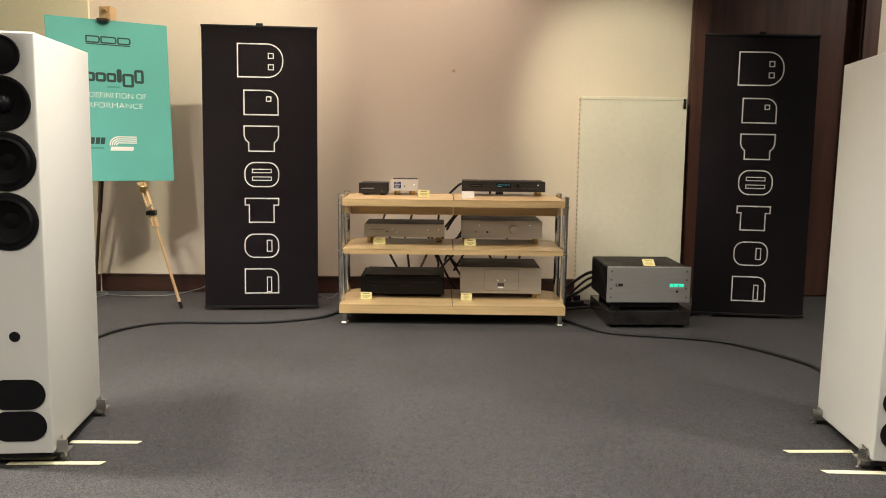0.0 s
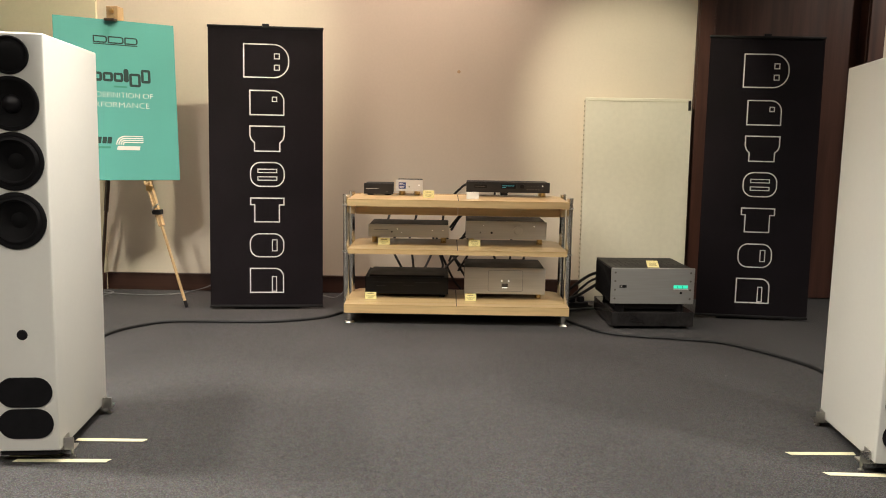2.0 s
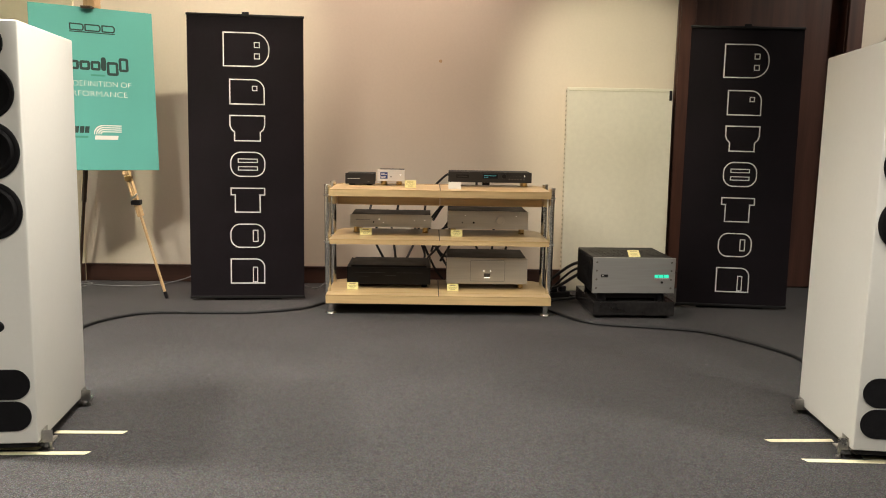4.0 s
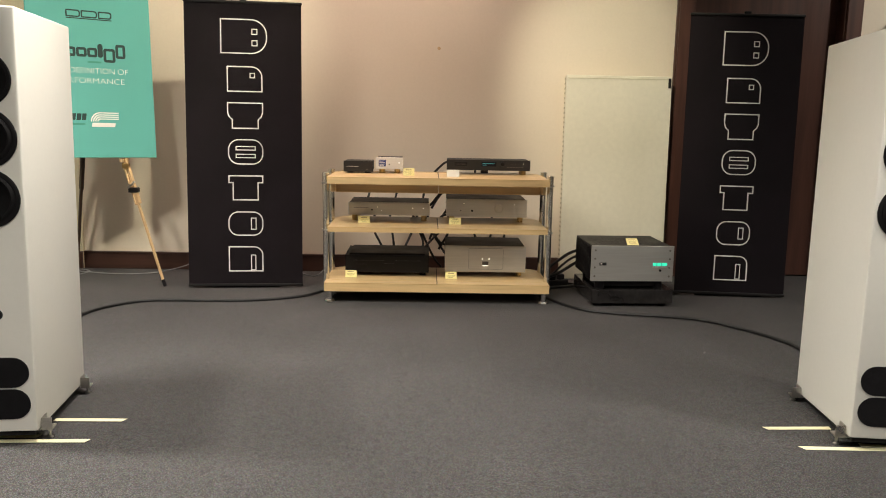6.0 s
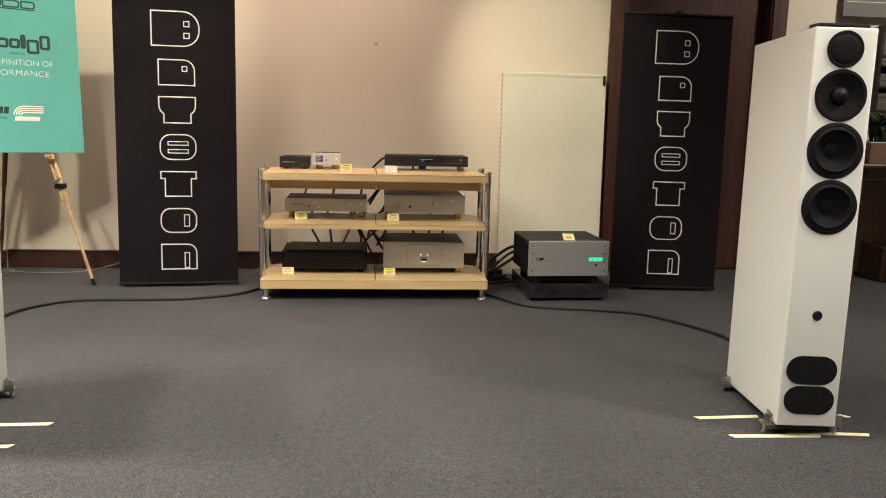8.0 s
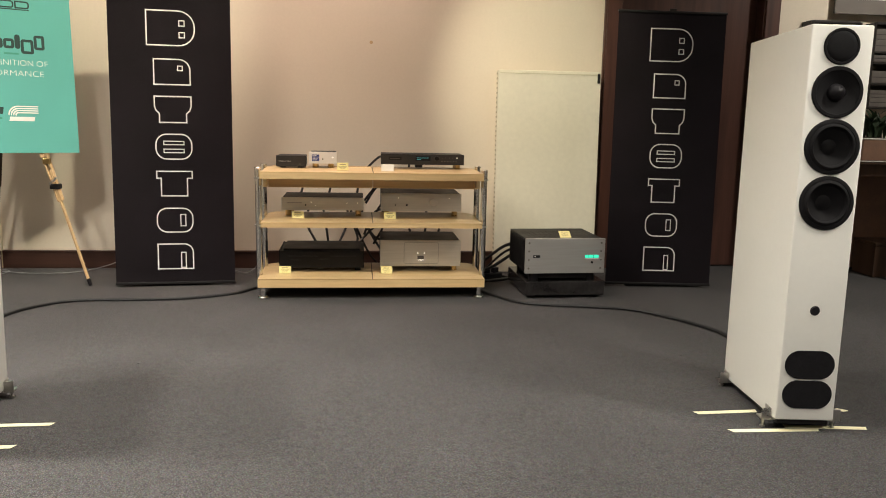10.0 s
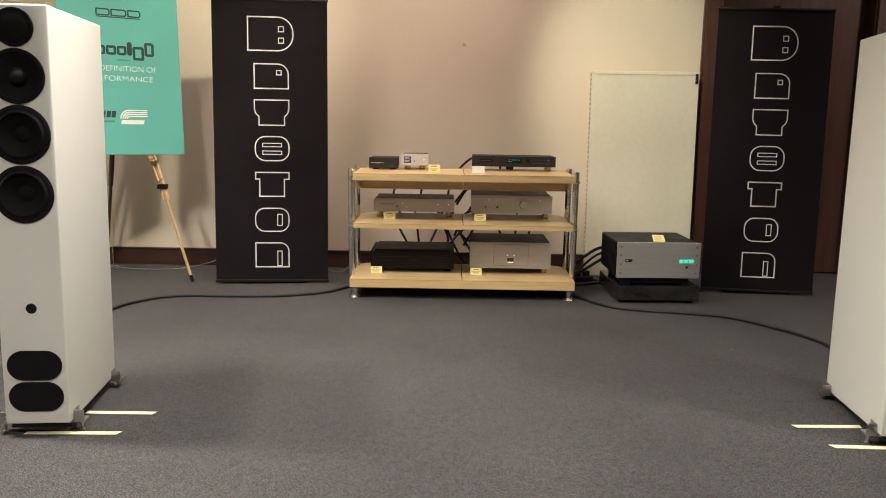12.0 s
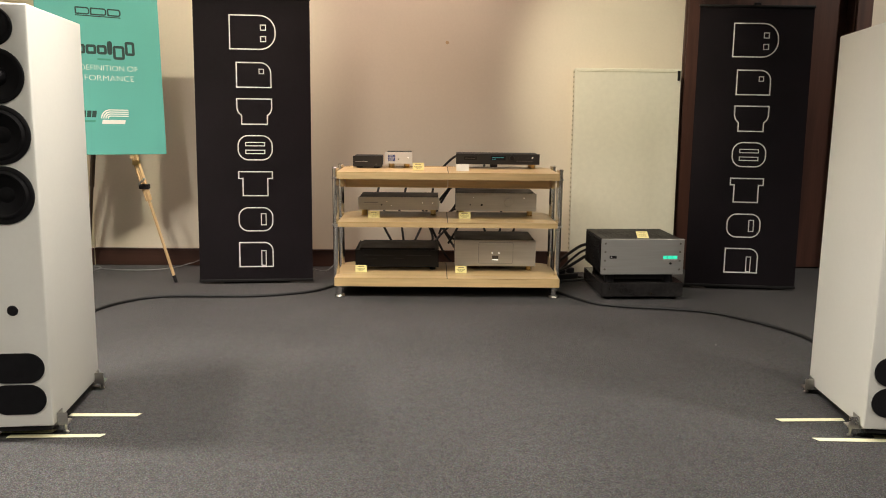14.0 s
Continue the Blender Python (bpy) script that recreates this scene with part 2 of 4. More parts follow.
def smooth_line(points, steps=8):
    pts = [Vector(p) for p in points]
    pts = [2 * pts[0] - pts[1]] + pts + [2 * pts[-1] - pts[-2]]
    out = []
    for i in range(1, len(pts) - 2):
        p0, p1, p2, p3 = pts[i - 1:i + 3]
        for k in range(steps):
            t = k / steps
            out.append(0.5 * (2 * p1 + (p2 - p0) * t + (2 * p0 - 5 * p1 + 4 * p2 - p3) * t * t + (3 * p1 - p0 - 3 * p2 + p3) * t ** 3))
    return out + [pts[-2]]


def tube(points, r, seg=8, bm=None, steps=8):
    pts = smooth_line(points, steps)
    own = bmesh.new()
    rings, up = [], Vector((0, 0, 1))
    for i, p in enumerate(pts):
        d = (pts[min(i + 1, len(pts) - 1)] - pts[max(i - 1, 0)]).normalized()
        side = d.cross(up)
        side = side.normalized() if side.length > 1e-3 else Vector((1, 0, 0))
        nrm = side.cross(d).normalized()
        rings.append([own.verts.new(p + r * (math.cos(a) * side + math.sin(a) * nrm)) for a in [2 * math.pi * k / seg for k in range(seg)]])
    for a, b in zip(rings, rings[1:]):
        for k in range(seg):
            own.faces.new((a[k], a[(k + 1) % seg], b[(k + 1) % seg], b[k]))
    own.faces.new(rings[0])
    own.faces.new(rings[-1][::-1])
    return merge(bm, own)


def prism(poly, z0, z1, m=None, bm=None):
    """A flat outline (x, y), drawn out from z0 to z1."""
    own = bmesh.new()
    lo = [own.verts.new((x, y, z0)) for x, y in poly]
    hi = [own.verts.new((x, y, z1)) for x, y in poly]
    own.faces.new(lo[::-1])
    own.faces.new(hi)
    for k in range(len(poly)):
        j = (k + 1) % len(poly)
        own.faces.new((lo[k], lo[j], hi[j], hi[k]))
    if m is not None:
        own.transform(m)
    return merge(bm, own)


def rounded(x0, x1, y0, y1, radii, seg=8):
    """A rectangle with its own radius at each corner: lower left, lower right, upper right, upper left."""
    out = []
    for (cx, cy, sx, sy, a0), r in zip([(x0, y0, 1, 1, 180), (x1, y0, -1, 1, 270), (x1, y1, -1, -1, 0), (x0, y1, 1, -1, 90)], radii):
        if r <= 0:
            out.append((cx, cy))
            continue
        for k in range(seg + 1):
            a = radians(a0 + 90 * k / seg)
            out.append((cx + sx * r + r * math.cos(a), cy + sy * r + r * math.sin(a)))
    return out


def stroke(poly, width, z0, z1, m=None, bm=None):
    """A closed line of even width along an outline, a little raised."""
    n = len(poly)
    pts = [Vector((*p, 0)) for p in poly]
    own = bmesh.new()
    rows = []
    for k in range(n):
        a, b, c = pts[k - 1], pts[k], pts[(k + 1) % n]
        d0, d1 = (b - a).normalized(), (c - b).normalized()
        n0, n1 = Vector((-d0.y, d0.x, 0)), Vector((-d1.y, d1.x, 0))
        mit = (n0 + n1)
        mit = mit / max(0.3, mit.length_squared) * 2
        o, i = b - mit * width / 2, b + mit * width / 2
        rows.append([own.verts.new((q.x, q.y, z)) for q, z in ((o, z0), (i, z0), (i, z1), (o, z1))])
    for k in range(n):
        a, b = rows[k], rows[(k + 1) % n]
        for s in range(4):
            t = (s + 1) % 4
            own.faces.new((a[s], a[t], b[t], b[s]))
    if m is not None:
        own.transform(m)
    return merge(bm, own)


UPRIGHT = pose(0, 0, 0, 90, 0, 0)  # a flat outline stood up to face -y


def words(text, size, m, name, mat, parent, label):
    cu = bpy.data.curves.new(name, "FONT")
    cu.body, cu.size, cu.align_x, cu.align_y, cu.extrude = text, size, "CENTER", "CENTER", 0.0004
    cu.offset = -0.0009
    tmp = bpy.data.objects.new("tmp_text", cu)
    me = bpy.data.meshes.new_from_object(tmp)
    bpy.data.objects.remove(tmp)
    me.transform(m)
    me.materials.append(mat)
    ob = new(name, me)
    ob.parent = parent
    return tagged(ob, label)


# ---- structure ----
X0, X1, Y0, Y1 = -4.6, 5.4, -3.2, 5.4
structure("floor", box(X0 - 0.1, X1 + 0.1, Y0 - 0.1, Y1 + 0.3, -0.1, 0), CARPET, "dark blue-grey loop-pile carpet over the whole room", "carpet")
structure("ceiling", box(X0 - 0.1, X1 + 0.1, Y0 - 0.1, Y1 + 0.3, CEILING, CEILING + 0.1), CEIL, "plain off-white painted ceiling with assumed, unseen recessed lamps", "ceiling")
wn = box(X0, 1.60, Y1, Y1 + 0.15, 0, CEILING)
box(1.60, 2.81, Y1, Y1 + 0.15, 2.21, CEILING, bm=wn)
box(2.81, X1, Y1, Y1 + 0.15, 0, CEILING, bm=wn)
structure("wall_north", wn, PAINT, "warm beige painted wall behind the equipment rack", "wall")
structure("wall_south", box(X0, X1, Y0 - 0.15, Y0, 0, CEILING), PAINT, "plain beige painted wall at the listening end", "wall")
structure("wall_west", box(X0 - 0.15, X0, Y0, Y1, 0, CEILING), PAINT, "plain beige painted side wall", "wall")
structure("wall_east", box(X1, X1 + 0.15, Y0, Y1, 0, CEILING), PAINT, "plain beige painted side wall beside the door", "wall")
# slightly raised strip of wall, yellower than PAINT
structure("wall_pilaster", box(-3.3, -2.29, 5.372, 5.399, 0, CEILING, 0.003), CREAM, "shallow step standing out from the wall in a yellower cream tone", "pilaster")
sk = box(-2.288, 1.598, 5.378, 5.398, 0.002, 0.108, 0.003)
box(-2.288, 1.598, 5.372, 5.398, 0.108, 0.118, 0.003, bm=sk)
box(-3.3, -2.289, 5.348, 5.371, 0.002, 0.108, 0.003, bm=sk)
box(-3.3, -2.289, 5.342, 5.371, 0.108, 0.118, 0.003, bm=sk)
structure("baseboard", sk, SKIRT, "dark red-brown stained wooden baseboard with a rounded cap", "baseboard")
sk2 = box(2.812, X1 - 0.002, 5.378, 5.398, 0.002, 0.115, 0.003)
structure("baseboard_2", sk2, SKIRT, "dark stained wooden baseboard beside the door", "baseboard")


def door_and_casing():
    for k, (a, b) in enumerate(((1.60, 1.717), (2.69, 2.81))):
        bm = box(a, b, 5.375, 5.55, 0.001, 2.21, 0.004)
        box(a + 0.012, b - 0.012, 5.362, 5.376, 0.12, 2.20, 0.004, bm=bm)
        structure("trim_%d" % (k + 1), bm, DARKWOOD, "dark stained wooden door casing", "door casing")
    structure("trim_3", box(1.718, 2.689, 5.378, 5.55, 2.12, 2.21, 0.004), DARKWOOD, "dark stained wooden door head casing", "door casing")
    door = thing("door_1", pose(1.722, 5.46, 0), "closed dark brown wooden door in a dark casing", "door", kind="structure")
    w, h = 0.963, 2.115
    part("leaf", box(0, w, 0.0, 0.05, 0.008, h, 0.003), DARKWOOD, door)
    hb = rod((0.075, 0, 1.02), (0.075, -0.05, 1.02), 0.011)
    rod((0.075, -0.045, 1.02), (0.19, -0.045, 1.02), 0.009, bm=hb)
    part("handle", hb, STEEL, door, "dull steel lever handle", True)


door_and_casing()


# unseen fixtures, one assumed above every spot, fills included
def ceiling_lamp(x, y):
    ob = thing("ceiling_lamp", pose(x, y, CEILING), "round unseen ceiling downlight, assumed above its warm lamp", "ceiling lamp", "ceiling downlights")
    part("rim", lathe([(0.062, 0.0), (0.095, 0.0), (0.093, -0.008), (0.066, -0.010), (0.062, 0.0)], None, 28), WHITE, ob, "", True)
    part("lens", lathe([(0, -0.002), (0.060, -0.002), (0.060, -0.005), (0, -0.005)], None, 28), ASSUMED_LENS, ob, "glowing warm lens of an assumed downlight", True)


for d in LAMPS:
    ceiling_lamp(*d[0])


# ---- loudspeakers ----
def driver(name, parent, z, r, dome, label):
    """A round driver set in the front, turned about -y."""
    m = Matrix.Translation((0, 0, z)) @ pose(0, 0, 0, 90, 0, 0)
    d = part(name, lathe([(r, 0.0), (r, 0.004), (r * 0.97, 0.006), (r * 0.86, 0.006), (r * 0.84, 0.004)], m, 48), CONE, parent, label, True)
    if dome == "soft":
        part("grille", lathe([(r * 0.87, 0.003), (r * 0.84, 0.0045), (r * 0.6, 0.0075), (r * 0.3, 0.009), (0, 0.0095)], m, 48), CONE, d, "slightly domed black grille", True)
    elif dome == "mid":
        part("waveguide", lathe([(r * 0.87, 0.003), (r * 0.55, -0.006), (r * 0.36, -0.010), (0, -0.010)], m, 48), CONE, d, "", True)
        part("dome", lathe([(r * 0.34, -0.010), (r * 0.31, 0.002), (r * 0.2, 0.012), (r * 0.08, 0.017), (0, 0.018)], m, 28), RUBBER, d, "glossy black soft dome", True)
    else:
        part("surround", lathe([(r * 0.87, 0.002), (r * 0.80, 0.010), (r * 0.74, 0.012), (r * 0.69, 0.008), (r * 0.67, 0.002)], m, 48), CONE, d, "rounded black rubber surround", True)
        part("cone", lathe([(r * 0.67, 0.002), (r * 0.45, -0.012), (r * 0.28, -0.022), (r * 0.26, -0.021), (r * 0.15, -0.014), (0, -0.011)], m, 48), CONE, d, "", True)
    return d


def cabinet_shell(w, d, z0, z1, holes):
    """A bevelled box whose front is pierced by round holes for the drivers."""
    bm = box(-w, w, 0.0, d, z0, z1, 0.005, 3)
    front = [f for f in bm.faces if f.normal.y < -0.99]
    rim = [e for f in front for e in f.edges]
    bmesh.ops.delete(bm, geom=front, context="FACES_ONLY")
    edges = list(rim)
    for z, r in holes:
        r -= 0.003
        a = [bm.verts.new((r * math.cos(2 * math.pi * k / 40), 0, z + r * math.sin(2 * math.pi * k / 40))) for k in range(40)]
        b = [bm.verts.new((v.co.x, 0.05, v.co.z)) for v in a]
        for k in range(40):
            j = (k + 1) % 40
            edges.append(bm.edges.new((a[k], a[j])))
            bm.faces.new((a[k], a[j], b[j], b[k]))
        bm.faces.new(b)
    bmesh.ops.triangle_fill(bm, use_beauty=True, edges=edges, normal=(0, -1, 0))
    return bm


def settle(ob, d, z0, z1, pitch, roll):
    """Leans a part of the cabinet as the loudspeaker stands on its feet: back a little, with a raked front."""
    turn = pose(0, 0, 0, pitch, roll, 0)
    for v in ob.data.vertices:
        k = (v.co.z - z0) / (z1 - z0)
        v.co.y += k * (-0.0283 + 0.0105 * v.co.y / d)
        v.co = turn @ v.co
    for c in ob.children:
        settle(c, d, z0, z1, pitch, roll)


def loudspeaker(m, pitch, roll):
    s = thing("loudspeaker", m, "tall white floorstanding loudspeaker with black drivers on steel feet", "loudspeaker", "pair of loudspeakers")
    w, d, z0, z1 = 0.1003, 0.5175, 0.044, 1.369
    part("cabinet", cabinet_shell(w, d, z0, z1, ((1.301, 0.058), (1.156, 0.083), (0.980, 0.0905), (0.796, 0.090))), WHITE, s, "satin white lacquered cabinet", True)
    driver("tweeter", s, 1.301, 0.058, "soft", "small black tweeter behind a round plate")
    driver("midrange", s, 1.156, 0.083, "mid", "black midrange driver with a glossy dome")
    driver("woofer", s, 0.980, 0.0905, "cone", "large black woofer")
    driver("woofer", s, 0.796, 0.090, "cone", "large black woofer")
    for z in (0.242, 0.137):
        part("vent", prism(rounded(-0.0845, 0.0845, -0.0495, 0.0495, [0.049] * 4, 12), 0.0005, 0.004, Matrix.Translation((0, 0, z)) @ UPRIGHT), FOAM, s, "black foam-filled oval port")
    part("badge", lathe([(0, 0.004), (0.014, 0.004), (0.017, 0.0)], Matrix.Translation((0, 0, 0.431)) @ pose(0, 0, 0, 90, 0, 0), 28), RUBBER, s, "small round black badge", True)
    part("base_plate", box(-w + 0.012, w - 0.012, 0.012, d - 0.012, 0.026, z0 + 0.001, 0.002), BLACKMETAL, s, "black recessed base")
    for c in s.children:
        settle(c, d, z0, z1, pitch, roll)
    for y in (0.050, d - 0.040):
        dz = y * math.sin(radians(pitch))
        for sx in (-1, 1):
            bm = box(*sorted((sx * (w - 0.03), sx * (w + 0.001))), y - 0.024, y + 0.024, 0.036 + dz, 0.0435 + dz, 0.001)
            c, e = sorted((sx * (w + 0.0035), sx * (w + 0.036)))
            box(c, e, y - 0.024, y + 0.024, 0.036 + dz, 0.041 + dz, 0.001, bm=bm)
            c, e = sorted((sx * (w + 0.0035), sx * (w + 0.0075)))
            box(c, e, y - 0.024, y + 0.024, 0.040 + dz, 0.078 + dz, 0.001, bm=bm)
            box(*sorted((sx * (w + 0.007), sx * (w + 0.036))), y - 0.024, y - 0.020, 0.040 + dz, 0.078 + dz, 0.001, bm=bm)
            foot = part("foot", bm, STEEL, s, "grey steel outrigger bracket")
            part("spike", lathe([(0, 0.001), (0.009, 0.001), (0.009, 0.005), (0.004, 0.008), (0.006, 0.036 + dz), (0.008, 0.044 + dz), (0, 0.044 + dz)], Matrix.Translation((sx * (w + 0.022), y, 0)), 16), STEEL, foot, "", True)
    return s


loudspeaker(pose(-1.346, 2.487, 0, 0, 0, 6.94), -1.1, 0.6)
loudspeaker(pose(1.509, 2.497, 0, 0, 0, -6.15), -2.17, 0.35)


# ---- banners ----
def banner(bl, br, lean, height, slant):
    """A hung fabric banner between a top and a bottom bar, leaning a little back on its stand."""
    bl, br = Vector((*bl, 0)), Vector((*br, 0))
    yaw = math.degrees(math.atan2(br.y - bl.y, br.x - bl.x))
    w = (br - bl).length
    c = (bl + br) / 2
    ob = thing("banner", pose(c.x, c.y, 0.0, 0, 0, yaw), "tall black fabric banner with white outlined shapes on a stand", "banner", "pair of banners")
    lm = pose(0, 0, 0.012, -lean, slant, 0)
    bm = bmesh.new()
    nx, nz = 24, 60
    grid = []
    for j in range(nz + 1):
        row = []
        for i in range(nx + 1):
            u, v = i / nx, j / nz
            y = 0.0022 * math.sin(7 * u + 3 * v) * math.sin(math.pi * v) + 0.0016 * noise.noise((u * 3, v * 7, c.x))
            row.append(bm.verts.new(((u - 0.5) * w, y, 0.012 + v * (height - 0.024))))
        grid.append(row)
    for j in range(nz):
        for i in range(nx):
            bm.faces.new((grid[j][i], grid[j][i + 1], grid[j + 1][i + 1], grid[j + 1][i]))
    bmesh.ops.solidify(bm, geom=bm.faces[:], thickness=0.0012)
    bm.transform(lm)
    cloth = part("fabric", bm, FABRIC, ob, "matt black printed fabric", True)
    for name, z in (("top_bar", height - 0.0085), ("bottom_bar", 0.0075)):
        b = box(-w / 2 - 0.004, w / 2 + 0.004, -0.007, 0.007, z - 0.0075, z + 0.0075, 0.003, 2)
        b.transform(lm)
        part(name, b, BLACKMETAL, ob, "black metal bar", True)
    k = box(-0.02, 0.02, -0.008, 0.012, height - 0.004, height + 0.012, 0.003)
    k.transform(lm)
    part("hook", k, BLACKMETAL, ob)
    pb = rod((0, 0.03, 0.02), (0, 0.02, height - 0.01), 0.009, 0.007, 12)
    pb.transform(lm)
    part("pole", pb, BLACKMETAL, ob, "", True)
    part("base", box(-0.2, 0.2, 0.01, 0.06, 0.001, 0.018, 0.004), BLACKMETAL, ob)
    # printed outlines, from the top down: (shape, left, right, bottom, top) as shares of width and height
    S = 0.0070

    def put(poly, small=False):
        own = stroke(poly, S * (0.8 if small else 1), 0.0030, 0.0042, UPRIGHT)
        own.transform(lm)
        return own

    def X(u):
        return (u - 0.5) * w

    def Z(v):
        return v * height

    shapes = [(0.309, 0.700, 0.821, 0.936, "block_two"), (0.360, 0.656, 0.690, 0.775, "block_one"), (0.358, 0.659, 0.562, 0.650, "shield"), (0.361, 0.657, 0.437, 0.522, "round_bars"), (0.361, 0.654, 0.310, 0.395, "step"), (0.355, 0.651, 0.184, 0.267, "round_slot"), (0.354, 0.648, 0.055, 0.142, "arch")]
    for u0, u1, v0, v1, kind in shapes:
        x0, x1, z0, z1 = X(u0), X(u1), Z(v0), Z(v1)
        sx, sz = x1 - x0, z1 - z0
        if kind == "block_two":
            bm = put(rounded(x0, x1, z0, z1, [0, sz * 0.46, sz * 0.46, 0]))
            for f in (0.30, 0.64):
                merge(bm, put(rounded(x0 + sx * 0.68, x0 + sx * 0.79, z0 + sz * (f - 0.07), z0 + sz * (f + 0.08), [0] * 4), True))
        elif kind == "block_one":
            bm = put(rounded(x0, x1, z0, z1, [0, 0, sz * 0.42, 0]))
            merge(bm, put(rounded(x0 + sx * 0.66, x0 + sx * 0.79, z0 + sz * 0.56, z0 + sz * 0.74, [0] * 4), True))
        elif kind == "shield":
            bm = put([(x0 + sx * 0.13, z0), (x1 - sx * 0.13, z0), (x1 - sx * 0.13, z0 + sz * 0.34), (x1 - sx * 0.04, z0 + sz * 0.46), (x1, z0 + sz * 0.62), (x1, z1), (x0, z1), (x0, z0 + sz * 0.62), (x0 + sx * 0.04, z0 + sz * 0.46), (x0 + sx * 0.13, z0 + sz * 0.34)])
        elif kind == "round_bars":
            bm = put(rounded(x0, x1, z0, z1, [sz * 0.42] * 4))
            merge(bm, put(rounded(x0 + sx * 0.22, x1 - sx * 0.22, z0 + sz * 0.58, z0 + sz * 0.72, [0] * 4), True))
            merge(bm, put(rounded(x0 + sx * 0.22, x1 - sx * 0.22, z0 + sz * 0.26, z0 + sz * 0.40, [0] * 4), True))
        elif kind == "step":
            bm = put([(x0 + sx * 0.12, z0), (x1 - sx * 0.14, z0), (x1 - sx * 0.14, z0 + sz * 0.72), (x1, z0 + sz * 0.72), (x1, z1), (x0, z1), (x0, z0 + sz * 0.72), (x0 + sx * 0.12, z0 + sz * 0.72)])
        elif kind == "round_slot":
            bm = put(rounded(x0, x1, z0, z1, [sz * 0.40] * 4))
            merge(bm, put(rounded(x0 + sx * 0.66, x0 + sx * 0.80, z0 + sz * 0.26, z0 + sz * 0.74, [0] * 4), True))
        else:
            bm = put(rounded(x0, x1, z0, z1, [0, 0, sz * 0.34, 0]))
            merge(bm, put(rounded(x0 + sx * 0.66, x0 + sx * 0.79, z0 + sz * 0.05, z0 + sz * 0.66, [0] * 4), True))
        part("printed_shape", bm, PRINT, cloth, "white printed outline shape")
    return ob


banner((-1.425, 4.808), (-0.754, 4.878), 3.2, 1.69, 0.15)
banner((1.520, 4.815), (2.172, 4.759), 3.2, 1.672, 0.45)


# ---- cream panel against the wall ----
def wall_panel():
    p = thing("acoustic_panel", pose(0.885, 5.25, 0, -2.2, 0, 0), "large plain cream panel leaning on the wall", "panel")
    w, h, d = 0.685, 1.33, 0.07
    part("face", box(0.0, w, 0.0, 0.012, 0.002, h, 0.003), PANEL, p)
    part("core", box(0.004, w - 0.004, 0.012, d, 0.004, h - 0.006, 0.002), PANELEDGE, p)
    edge = None
    for k in range(42):
        z = 0.03 + k * 0.031
        edge = box(-0.001, 0.005, 0.02, d - 0.015, z, z + 0.012, bm=edge)
    part("edge_slot", edge, SLOT, p, "row of small slots along the edge")
    part("top_lip", box(0.012, w - 0.012, -0.003, 0.0, h - 0.022, h - 0.016, 0.001), PANELEDGE, p)
    part("clip", box(w - 0.024, w - 0.008, -0.012, -0.0005, h - 0.075, h - 0.012, 0.003), BLACKMETAL, p, "small black clip")


wall_panel()


